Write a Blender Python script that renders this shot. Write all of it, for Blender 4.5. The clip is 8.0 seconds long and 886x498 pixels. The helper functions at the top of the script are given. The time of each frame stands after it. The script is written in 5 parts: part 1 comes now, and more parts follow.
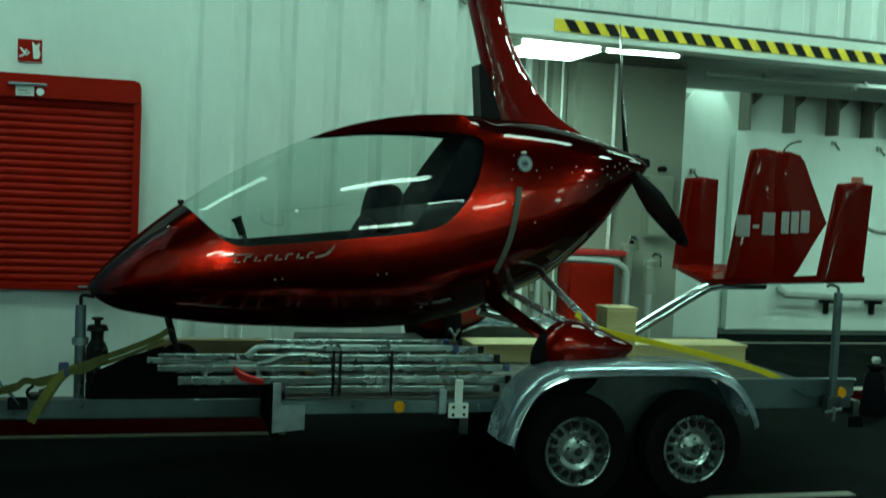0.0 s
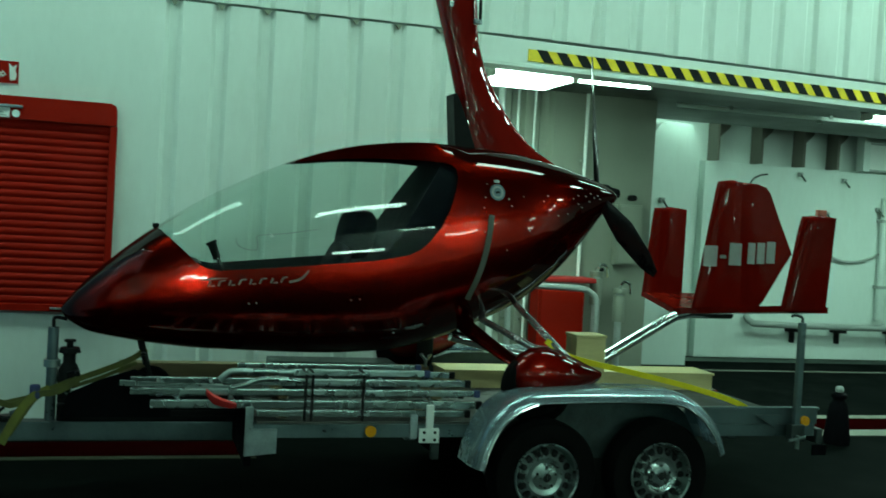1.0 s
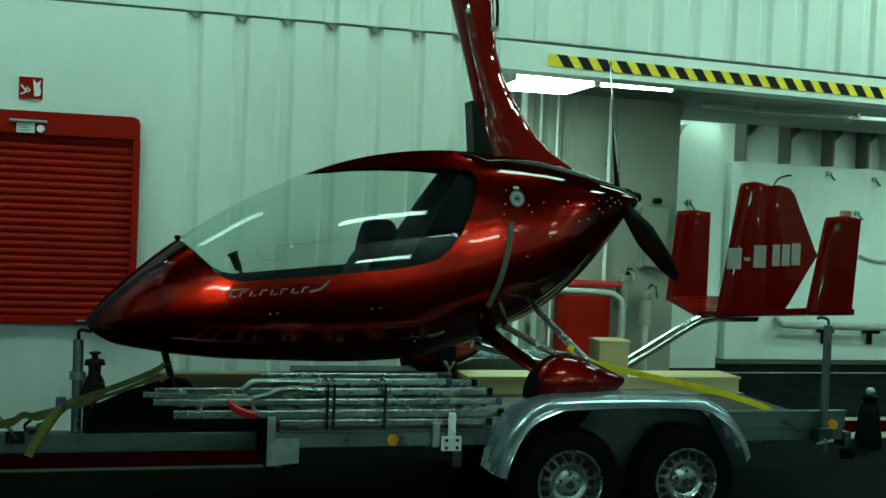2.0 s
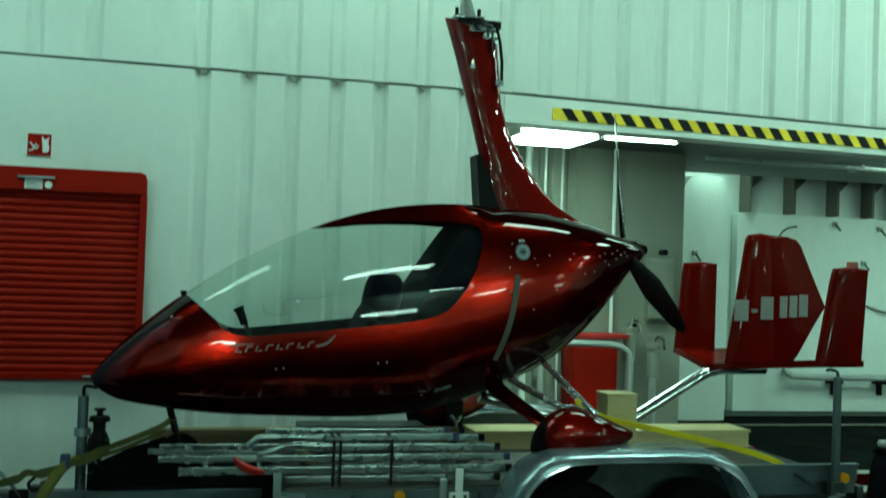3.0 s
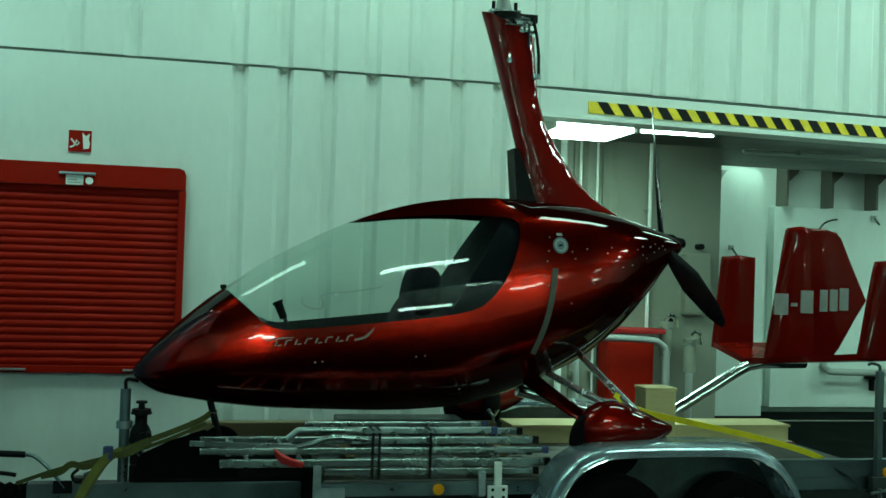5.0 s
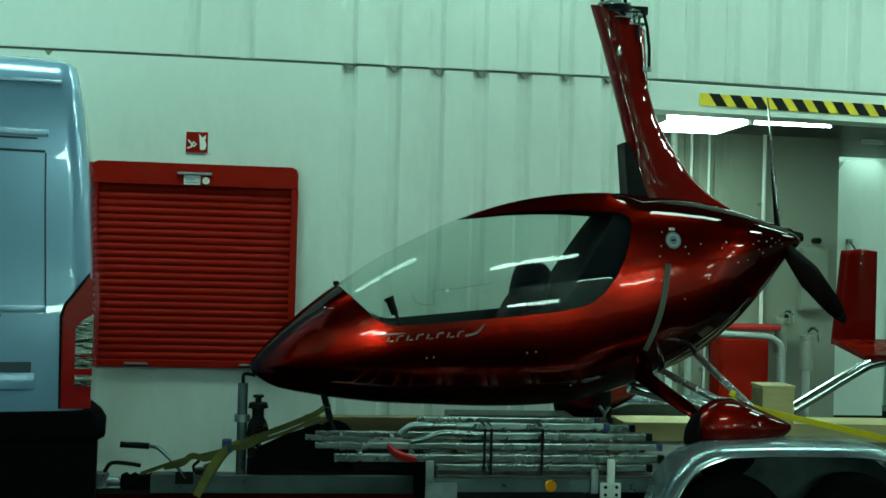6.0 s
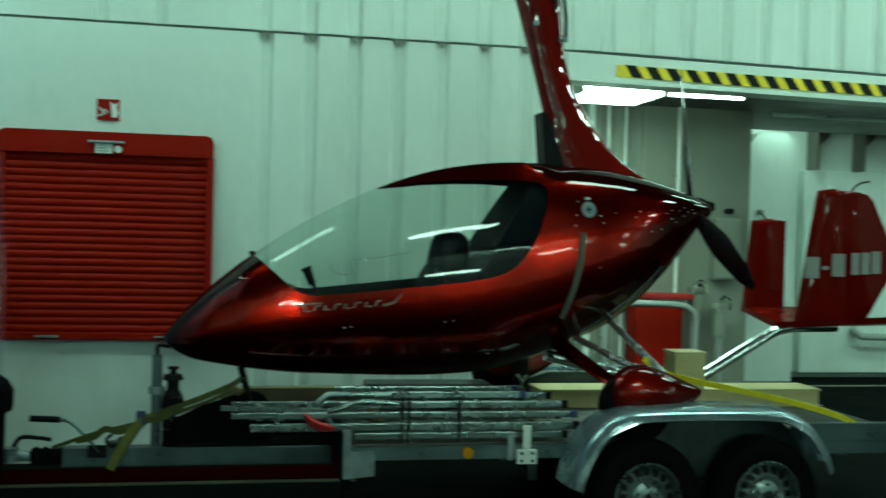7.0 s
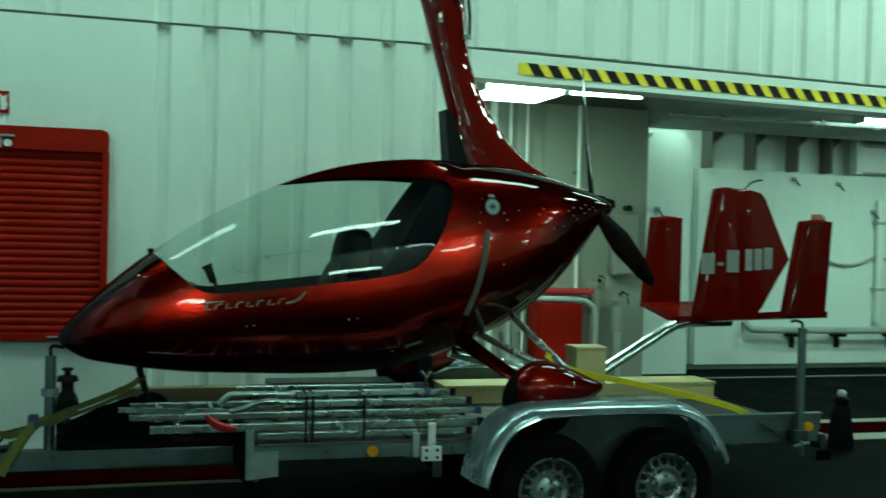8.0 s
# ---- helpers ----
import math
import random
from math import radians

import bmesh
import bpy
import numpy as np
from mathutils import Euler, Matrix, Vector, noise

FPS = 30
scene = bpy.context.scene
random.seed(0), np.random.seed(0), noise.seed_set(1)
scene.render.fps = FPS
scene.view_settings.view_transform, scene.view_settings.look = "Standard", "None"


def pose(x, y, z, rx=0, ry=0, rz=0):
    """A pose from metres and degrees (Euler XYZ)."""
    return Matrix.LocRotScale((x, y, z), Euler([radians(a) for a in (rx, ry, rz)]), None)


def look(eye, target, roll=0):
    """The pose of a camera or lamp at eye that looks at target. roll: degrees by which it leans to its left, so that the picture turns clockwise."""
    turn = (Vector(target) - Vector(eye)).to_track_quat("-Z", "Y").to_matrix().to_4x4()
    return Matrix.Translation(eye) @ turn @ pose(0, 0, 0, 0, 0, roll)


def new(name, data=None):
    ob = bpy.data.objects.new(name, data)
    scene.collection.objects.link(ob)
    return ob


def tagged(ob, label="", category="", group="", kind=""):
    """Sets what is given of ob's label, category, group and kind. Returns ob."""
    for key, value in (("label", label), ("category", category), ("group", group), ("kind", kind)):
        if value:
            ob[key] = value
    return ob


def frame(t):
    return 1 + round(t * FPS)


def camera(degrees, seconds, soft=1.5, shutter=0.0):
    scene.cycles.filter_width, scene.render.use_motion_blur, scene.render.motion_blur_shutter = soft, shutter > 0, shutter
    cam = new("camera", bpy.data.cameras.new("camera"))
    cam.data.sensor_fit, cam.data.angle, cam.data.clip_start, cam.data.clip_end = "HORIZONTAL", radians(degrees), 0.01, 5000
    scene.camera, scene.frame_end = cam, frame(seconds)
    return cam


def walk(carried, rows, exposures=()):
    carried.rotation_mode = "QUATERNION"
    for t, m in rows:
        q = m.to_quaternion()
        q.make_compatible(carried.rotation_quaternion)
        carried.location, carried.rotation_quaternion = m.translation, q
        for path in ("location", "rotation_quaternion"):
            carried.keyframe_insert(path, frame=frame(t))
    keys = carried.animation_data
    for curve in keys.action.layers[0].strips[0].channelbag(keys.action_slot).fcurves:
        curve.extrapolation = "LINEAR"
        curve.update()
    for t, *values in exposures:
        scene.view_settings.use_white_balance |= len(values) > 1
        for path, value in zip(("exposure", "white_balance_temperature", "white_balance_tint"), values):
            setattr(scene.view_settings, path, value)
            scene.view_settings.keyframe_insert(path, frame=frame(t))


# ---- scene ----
cam = camera(46.0, 8.0, soft=1.5, shutter=0.9)
PATH = [
    (0, (0.145, -0.098, 1.643), (0.658, 1.832, 1.537), 2.5),
    (0.4, (0.124, -0.162, 1.64), (0.659, 1.764, 1.572), 3.5),
    (0.5, (0.119, -0.178, 1.639), (0.686, 1.739, 1.566), 3.7),
    (0.6, (0.118, -0.176, 1.644), (0.711, 1.733, 1.568), 3.6),
    (0.7, (0.117, -0.174, 1.649), (0.707, 1.736, 1.565), 3.5),
    (1, (0.113, -0.167, 1.663), (0.678, 1.751, 1.605), 3.3),
    (1.5, (0.163, -0.173, 1.647), (0.692, 1.755, 1.594), 2.7),
    (1.7, (0.175, -0.183, 1.679), (0.687, 1.75, 1.623), 2.3),
    (2.8, (0.174, -0.178, 1.684), (0.671, 1.759, 1.699), 2.2),
    (3, (0.173, -0.178, 1.692), (0.666, 1.76, 1.739), 2.0),
    (3.5, (0.176, -0.192, 1.686), (0.671, 1.744, 1.769), 1.7),
    (3.9, (0.167, -0.192, 1.677), (0.637, 1.749, 1.776), 1.5),
    (4, (0.165, -0.192, 1.675), (0.63, 1.751, 1.765), 1.4),
    (4.1, (0.162, -0.19, 1.675), (0.61, 1.757, 1.748), 1.5),
    (5.3, (0.132, -0.172, 1.676), (0.556, 1.782, 1.714), 2.1),
    (5.4, (0.131, -0.169, 1.674), (0.534, 1.789, 1.714), 2.0),
    (5.5, (0.13, -0.166, 1.673), (0.514, 1.796, 1.722), 1.9),
    (5.6, (0.125, -0.168, 1.673), (0.472, 1.801, 1.72), 1.8),
    (6, (0.103, -0.174, 1.673), (0.342, 1.812, 1.698), 1.6),
    (6.4, (0.114, -0.199, 1.662), (0.416, 1.778, 1.668), 1.5),
    (6.5, (0.117, -0.205, 1.659), (0.431, 1.77, 1.655), 1.5),
    (6.6, (0.12, -0.198, 1.659), (0.434, 1.777, 1.653), 1.5),
    (7, (0.134, -0.171, 1.657), (0.52, 1.791, 1.633), 1.5),
    (7.5, (0.134, -0.165, 1.657), (0.618, 1.776, 1.64), 1.8),
    (8, (0.12, -0.149, 1.666), (0.69, 1.768, 1.638), 1.5),
]
walk(cam, [(t, look(eye, target, roll)) for t, eye, target, roll in PATH])

# ---- light ----
world = bpy.data.worlds.new("world")
scene.world = world
world.use_nodes = True
world.node_tree.nodes["Background"].inputs[0].default_value = (0.004, 0.005, 0.0045, 1)
world.node_tree.nodes["Background"].inputs[1].default_value = 0.3
scene.view_settings.exposure = 0.0
LAMP_TINT = (0.53, 1.0, 0.78)


# ---- materials ----
def material(name, base, rough=0.5, metal=0.0, vary=0.15, scale=6.0, fine=60.0, bump=0.05, coat=0.0, edge=1.0, rough_vary=0.12, stretch=(1, 1, 1), dirt=None, dirt_amount=0.0, dirt_scale=2.0, spec=0.5, ripple=0.0, ripple_scale=7.0, flop=0.0):
    m = bpy.data.materials.new(name)
    m.use_nodes = True
    nt = m.node_tree
    b = nt.nodes["Principled BSDF"]
    b.inputs["Metallic"].default_value = metal
    b.inputs["Specular IOR Level"].default_value = spec
    b.inputs["Coat Weight"].default_value = coat
    b.inputs["Specular Tint"].default_value = (edge, edge * edge, edge * edge, 1)
    b.inputs["Coat Roughness"].default_value = 0.03
    tc = nt.nodes.new("ShaderNodeTexCoord")
    mp = nt.nodes.new("ShaderNodeMapping")
    mp.inputs["Scale"].default_value = stretch
    nt.links.new(tc.outputs["Object"], mp.inputs["Vector"])
    big = nt.nodes.new("ShaderNodeTexNoise")
    big.inputs["Scale"].default_value = scale
    big.inputs["Detail"].default_value = 5
    small = nt.nodes.new("ShaderNodeTexNoise")
    small.inputs["Scale"].default_value = fine
    small.inputs["Detail"].default_value = 3
    for n in (big, small):
        nt.links.new(mp.outputs[0], n.inputs["Vector"])
    mix = nt.nodes.new("ShaderNodeMath")
    mix.operation = "MULTIPLY_ADD"
    nt.links.new(small.outputs["Fac"], mix.inputs[0])
    mix.inputs[1].default_value = 0.4
    nt.links.new(big.outputs["Fac"], mix.inputs[2])
    ramp = nt.nodes.new("ShaderNodeMapRange")
    ramp.inputs[1].default_value, ramp.inputs[2].default_value = 0.45, 0.95
    ramp.inputs[3].default_value, ramp.inputs[4].default_value = 1 - vary, 1 + vary
    nt.links.new(mix.outputs[0], ramp.inputs[0])
    col = nt.nodes.new("ShaderNodeVectorMath")
    col.operation = "SCALE"
    col.inputs[0].default_value = base
    nt.links.new(ramp.outputs[0], col.inputs["Scale"])
    out = col.outputs[0]
    if dirt:
        dn = nt.nodes.new("ShaderNodeTexNoise")
        dn.inputs["Scale"].default_value = dirt_scale
        dn.inputs["Detail"].default_value = 7
        dn.inputs["Roughness"].default_value = 0.65
        nt.links.new(mp.outputs[0], dn.inputs["Vector"])
        dr = nt.nodes.new("ShaderNodeMapRange")
        dr.inputs[1].default_value, dr.inputs[2].default_value = 0.52, 0.78
        dr.inputs[3].default_value, dr.inputs[4].default_value = 0.0, dirt_amount
        nt.links.new(dn.outputs["Fac"], dr.inputs[0])
        dm = nt.nodes.new("ShaderNodeMix")
        dm.data_type = "RGBA"
        nt.links.new(dr.outputs[0], dm.inputs["Factor"])
        nt.links.new(out, dm.inputs["A"])
        dm.inputs["B"].default_value = (*dirt, 1)
        out = dm.outputs["Result"]
    nt.links.new(out, b.inputs["Base Color"])
    rr = nt.nodes.new("ShaderNodeMapRange")
    rr.inputs[1].default_value, rr.inputs[2].default_value = 0.45, 0.95
    rr.inputs[3].default_value, rr.inputs[4].default_value = max(0.02, rough - rough_vary), min(1, rough + rough_vary)
    nt.links.new(mix.outputs[0], rr.inputs[0])
    nt.links.new(rr.outputs[0], b.inputs["Roughness"])
    if ripple:
        rn = nt.nodes.new("ShaderNodeTexNoise")
        rn.inputs["Scale"].default_value = ripple_scale
        rn.inputs["Detail"].default_value = 1.0
        nt.links.new(tc.outputs["Object"], rn.inputs["Vector"])
        rb = nt.nodes.new("ShaderNodeBump")
        rb.inputs["Strength"].default_value = ripple
        rb.inputs["Distance"].default_value = 0.004 if ripple < 0.8 else 0.008
        nt.links.new(rn.outputs["Fac"], rb.inputs["Height"])
        nt.links.new(rb.outputs[0], b.inputs["Coat Normal"])
        if not bump:
            nt.links.new(rb.outputs[0], b.inputs["Normal"])
    if bump:
        bp = nt.nodes.new("ShaderNodeBump")
        bp.inputs["Strength"].default_value = bump
        bp.inputs["Distance"].default_value = 0.01
        nt.links.new(mix.outputs[0], bp.inputs["Height"])
        nt.links.new(bp.outputs[0], b.inputs["Normal"])
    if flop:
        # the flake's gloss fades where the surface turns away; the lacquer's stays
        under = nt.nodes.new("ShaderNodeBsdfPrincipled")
        # under-base far darker than the paint, so shade on belly and roof deepens
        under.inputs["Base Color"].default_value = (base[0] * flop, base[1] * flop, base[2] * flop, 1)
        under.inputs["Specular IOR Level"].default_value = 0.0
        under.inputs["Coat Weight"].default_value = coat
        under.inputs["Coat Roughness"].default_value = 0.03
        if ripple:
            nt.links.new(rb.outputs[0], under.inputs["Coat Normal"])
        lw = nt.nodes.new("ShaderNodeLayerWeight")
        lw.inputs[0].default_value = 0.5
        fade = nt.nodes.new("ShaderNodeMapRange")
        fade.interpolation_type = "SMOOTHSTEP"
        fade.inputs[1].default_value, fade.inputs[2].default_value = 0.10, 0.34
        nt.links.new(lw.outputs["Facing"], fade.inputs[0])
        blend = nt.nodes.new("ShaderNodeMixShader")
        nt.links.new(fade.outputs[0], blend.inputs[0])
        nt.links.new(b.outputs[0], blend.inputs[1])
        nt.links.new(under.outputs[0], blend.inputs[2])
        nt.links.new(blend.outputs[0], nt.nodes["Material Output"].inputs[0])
    return m


def glass(name, tint):
    m = bpy.data.materials.new(name)
    m.use_nodes = True
    nt = m.node_tree
    nt.nodes.remove(nt.nodes["Principled BSDF"])
    tr = nt.nodes.new("ShaderNodeBsdfTransparent")
    tr.inputs[0].default_value = (*tint, 1)
    gl = nt.nodes.new("ShaderNodeBsdfGlossy")
    gl.inputs["Roughness"].default_value = 0.015
    lw = nt.nodes.new("ShaderNodeLayerWeight")
    lw.inputs[0].default_value = 0.5
    pw = nt.nodes.new("ShaderNodeMath")
    pw.operation = "POWER"
    pw.inputs[1].default_value = 5.0
    nt.links.new(lw.outputs["Facing"], pw.inputs[0])
    fr = nt.nodes.new("ShaderNodeMapRange")
    fr.inputs[3].default_value, fr.inputs[4].default_value = 0.042, 0.7
    nt.links.new(pw.outputs[0], fr.inputs[0])
    mx = nt.nodes.new("ShaderNodeMixShader")
    nt.links.new(fr.outputs[0], mx.inputs[0])
    nt.links.new(tr.outputs[0], mx.inputs[1])
    nt.links.new(gl.outputs[0], mx.inputs[2])
    nt.links.new(mx.outputs[0], nt.nodes["Material Output"].inputs[0])
    return m


def glow(name, colour, strength):
    m = bpy.data.materials.new(name)
    m.use_nodes = True
    b = m.node_tree.nodes["Principled BSDF"]
    b.inputs["Base Color"].default_value = (0.8, 0.8, 0.8, 1)
    b.inputs["Emission Color"].default_value = (*colour, 1)
    b.inputs["Emission Strength"].default_value = strength
    return m


WALL = material("painted_steel_wall", (0.64, 0.72, 0.675), 0.45, vary=0.05, scale=0.9, fine=25, bump=0.03, stretch=(1, 1, 0.35), dirt=(0.42, 0.45, 0.40), dirt_amount=0.45, dirt_scale=1.3)
SEAM = material("dark_seam", (0.07, 0.095, 0.08), 0.7, vary=0.2)
# bay walls get a darker base colour than the hull wall
RECESS = material("recess_dark_grey", (0.22, 0.235, 0.19), 0.55, vary=0.08, scale=1.2, dirt=(0.2, 0.2, 0.17), dirt_amount=0.5, dirt_scale=1.5)
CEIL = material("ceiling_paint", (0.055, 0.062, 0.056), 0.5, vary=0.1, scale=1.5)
# deck colour set far below real paint, so it carries the shade
DECK = material("darkened_deck_paint", (0.0025, 0.0036, 0.0033), 0.65, spec=0.006, vary=0.4, scale=1.5, fine=120, bump=0.25, dirt=(0.006, 0.008, 0.0075), dirt_amount=0.6, dirt_scale=1.1)
LINE = material("line_paint", (0.20, 0.20, 0.165), 0.7, spec=0.2, vary=0.15, scale=5, fine=80, bump=0.1, dirt=(0.08, 0.08, 0.07), dirt_amount=0.8, dirt_scale=7)
# worn copy of LINE, also darkened for the shadow beside the trailer
LINEDIM = material("worn_shaded_line_paint", (0.055, 0.055, 0.035), 0.7, spec=0.1, vary=0.3, scale=5, fine=80, bump=0.1, dirt=(0.006, 0.006, 0.005), dirt_amount=1.0, dirt_scale=5)
# walkway red lowered to stand for the trailer's shadow on it
WALKRED = material("shade_dark_walkway_red", (0.013, 0.0006, 0.0006), 0.8, spec=0.0, vary=0.2, scale=4, fine=90, bump=0.1, dirt=(0.012, 0.003, 0.003), dirt_amount=0.8, dirt_scale=2)
SHUTTER = material("red_shutter_paint", (0.29, 0.0075, 0.002), 0.5, spec=0.08, vary=0.08, scale=3, dirt=(0.2, 0.02, 0.015), dirt_amount=0.4, dirt_scale=3)
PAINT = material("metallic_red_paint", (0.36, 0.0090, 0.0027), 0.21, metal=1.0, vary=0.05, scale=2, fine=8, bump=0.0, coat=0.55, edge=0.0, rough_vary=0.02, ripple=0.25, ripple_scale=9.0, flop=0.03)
LAMINATE = material("hand_laid_red_paint", (0.20, 0.005, 0.002), 0.38, metal=1.0, vary=0.06, scale=3, fine=10, bump=0.0, coat=0.55, edge=0.05, rough_vary=0.04, ripple=0.6, ripple_scale=9.0, flop=0.25)
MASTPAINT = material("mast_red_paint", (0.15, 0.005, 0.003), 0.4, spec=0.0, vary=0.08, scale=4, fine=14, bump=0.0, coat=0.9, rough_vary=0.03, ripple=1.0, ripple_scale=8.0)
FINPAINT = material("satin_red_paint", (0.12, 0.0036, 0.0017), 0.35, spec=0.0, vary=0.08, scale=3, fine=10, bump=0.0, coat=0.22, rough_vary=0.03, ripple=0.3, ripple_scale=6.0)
CANOPY = glass("canopy_glass", (0.86, 0.93, 0.90))
BLACK = material("black_plastic", (0.005, 0.0055, 0.006), 0.5, spec=0.1, vary=0.3, scale=8)
FABRIC = material("black_fabric", (0.003, 0.004, 0.008), 0.9, spec=0.15, vary=0.35, scale=20, fine=200, bump=0.3)
RUBBER = material("tyre_rubber", (0.004, 0.004, 0.004), 0.8, spec=0.04, vary=0.3, scale=12, bump=0.2)
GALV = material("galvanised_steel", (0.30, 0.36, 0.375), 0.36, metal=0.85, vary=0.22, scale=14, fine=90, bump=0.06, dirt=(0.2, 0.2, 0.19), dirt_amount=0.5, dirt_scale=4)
# darker copies of GALV; DARKGALV puts the shade under the trailer into the colour
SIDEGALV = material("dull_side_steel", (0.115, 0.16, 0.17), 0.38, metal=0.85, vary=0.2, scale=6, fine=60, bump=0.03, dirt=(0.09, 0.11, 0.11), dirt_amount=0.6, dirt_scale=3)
DARKGALV = material("dirty_shaded_galvanised_steel", (0.05, 0.068, 0.068), 0.40, metal=0.8, vary=0.3, scale=9, fine=70, bump=0.08, dirt=(0.05, 0.05, 0.045), dirt_amount=0.7, dirt_scale=3)
ALU = material("aluminium", (0.29, 0.355, 0.35), 0.27, metal=0.9, vary=0.07, scale=3, fine=15, bump=0.0, rough_vary=0.03, dirt=(0.20, 0.23, 0.22), dirt_amount=0.4, dirt_scale=2)
CHROME = material("polished_metal", (0.78, 0.82, 0.82), 0.14, metal=1.0, vary=0.06, bump=0.0, rough_vary=0.05)
STRUT = material("bright_strut_tube", (0.70, 0.75, 0.75), 0.24, metal=0.85, vary=0.06, bump=0.0, rough_vary=0.05)
FENDER = material("bright_galvanised_sheet", (0.46, 0.56, 0.61), 0.24, metal=0.8, vary=0.06, scale=3, fine=30, bump=0.0, rough_vary=0.05, dirt=(0.36, 0.42, 0.45), dirt_amount=0.2, dirt_scale=2)
RIMS = material("silver_rim_paint", (0.30, 0.36, 0.35), 0.30, metal=0.85, vary=0.12, scale=12, dirt=(0.12, 0.11, 0.09), dirt_amount=0.5, dirt_scale=9)
YELLOW = material("yellow_paint", (0.85, 0.62, 0.02), 0.5, vary=0.1, scale=8, dirt=(0.3, 0.26, 0.08), dirt_amount=0.4, dirt_scale=12)
HAZBLACK = material("black_paint", (0.008, 0.009, 0.009), 0.6, spec=0.15, vary=0.2)
STRAP = material("yellow_webbing", (0.86, 0.66, 0.008), 0.7, vary=0.12, scale=10, fine=250, bump=0.2)
# two darker copies of the yellow webbing, for the straps at the nose
STRAPDARK = material("dark_yellow_webbing", (0.085, 0.09, 0.018), 0.8, vary=0.25, scale=14, fine=250, bump=0.2)
STRAPMID = material("mid_yellow_webbing", (0.15, 0.15, 0.024), 0.8, vary=0.25, scale=14, fine=250, bump=0.2)
BLUE = material("blue_plastic", (0.02, 0.035, 0.12), 0.5, vary=0.15)
WOOD = material("pale_plywood", (0.55, 0.46, 0.23), 0.65, vary=0.14, scale=3, fine=40, stretch=(0.4, 3, 3), dirt=(0.3, 0.24, 0.13), dirt_amount=0.4)
BROWN = material("brown_timber", (0.19, 0.14, 0.07), 0.7, vary=0.2, scale=4, stretch=(0.3, 4, 4))
AMBER = material("amber_lens", (0.70, 0.28, 0.01), 0.25, vary=0.08)
REDLENS = material("red_lens", (0.35, 0.008, 0.008), 0.12, vary=0.1, coat=1.0)
PINKLENS = material("salmon_lens", (0.55, 0.13, 0.09), 0.3, vary=0.1)
FACET = material("faceted_lens", (0.50, 0.52, 0.48), 0.14, metal=1.0, vary=0.3, scale=18, fine=30, bump=0.4, stretch=(0.4, 0.4, 1.6))
NOTCH = material("grimy_shaded_notch", (0.20, 0.22, 0.17), 0.8, vary=0.3, scale=12)
VANDARK = material("van_gap_and_shade", (0.035, 0.06, 0.085), 0.6, vary=0.1)
VAN = material("blue_van_paint", (0.22, 0.40, 0.60), 0.28, metal=0.2, vary=0.02, scale=9, fine=140, bump=0, coat=1.0, rough_vary=0.0)
WHITE = material("white_paint", (0.72, 0.76, 0.72), 0.5, vary=0.06)
GREY = material("grey_paint", (0.30, 0.33, 0.31), 0.5, vary=0.1)
STRIPGREY = material("grey_tape", (0.075, 0.085, 0.068), 0.5, vary=0.15, scale=20)
CARBON = material("black_carbon", (0.003, 0.003, 0.004), 0.65, spec=0.02, vary=0.2)
COLUMN = material("brown_grey_paint", (0.13, 0.125, 0.10), 0.6, vary=0.15, scale=2)
PROP = material("satin_black_blade", (0.003, 0.003, 0.0035), 0.3, vary=0.2, spec=0.06)
VENT = material("clear_vent_edge", (0.30, 0.34, 0.32), 0.4, vary=0.1, scale=20)
MARK = material("silver_marking", (0.27, 0.285, 0.27), 0.5, vary=0.1, scale=20)
BADGE = material("blue_grey_badge", (0.10, 0.15, 0.17), 0.4, metal=0.2, vary=0.1, scale=20)
DECAL = material("silver_decal", (0.20, 0.20, 0.18), 0.35, metal=0.3, vary=0.1, scale=20)
REDCLOTH = material("red_cloth", (0.38, 0.008, 0.006), 0.75, vary=0.15, scale=20, bump=0.3)
PLYDECK = material("dark_deck_board", (0.035, 0.033, 0.028), 0.6, vary=0.3, scale=5, dirt=(0.07, 0.06, 0.05), dirt_amount=0.5)
TUBE = glow("lit_tube", (0.58, 1.0, 0.81), 30.0)
# tube glow tripled, for added lamps that feed reflections
BAREBULB = glow("bright_lit_tube", (0.62, 1.0, 0.84), 90.0)
# same tube at half strength, to weaken its light and reflections
DIMTUBE = glow("half_strength_tube", (0.58, 1.0, 0.81), 15.0)


# ---- mesh helpers ----
def thing(name, at, label, category, group="", kind=""):
    e = new(name)
    e.location = at
    e.empty_display_size = 0.1
    return tagged(e, label, category, group, kind)


def part(name, bm, mat, parent=None, label="", smooth=True, bevel=0.0):
    if bevel:
        sharp = [e for e in bm.edges if len(e.link_faces) == 2 and e.calc_face_angle(0) > 0.6]
        bmesh.ops.bevel(bm, geom=sharp, offset=bevel, segments=2, profile=0.6, affect="EDGES", clamp_overlap=True)
    bmesh.ops.recalc_face_normals(bm, faces=bm.faces)
    me = bpy.data.meshes.new(name)
    for f in bm.faces:
        f.smooth = smooth
    bm.to_mesh(me)
    bm.free()
    me.materials.append(mat)
    if smooth:
        me.set_sharp_from_angle(angle=radians(38))
    ob = new(name, me)
    if parent:
        ob.parent = parent
        if parent.type == "EMPTY":
            ob.matrix_parent_inverse = Matrix.Translation(-parent.location)
    if label:
        ob["label"] = label
    return ob


def structure(name, bm, mat, label, category, smooth=False, bevel=0.0):
    return tagged(part(name, bm, mat, None, "", smooth, bevel), label, category, "", "structure")


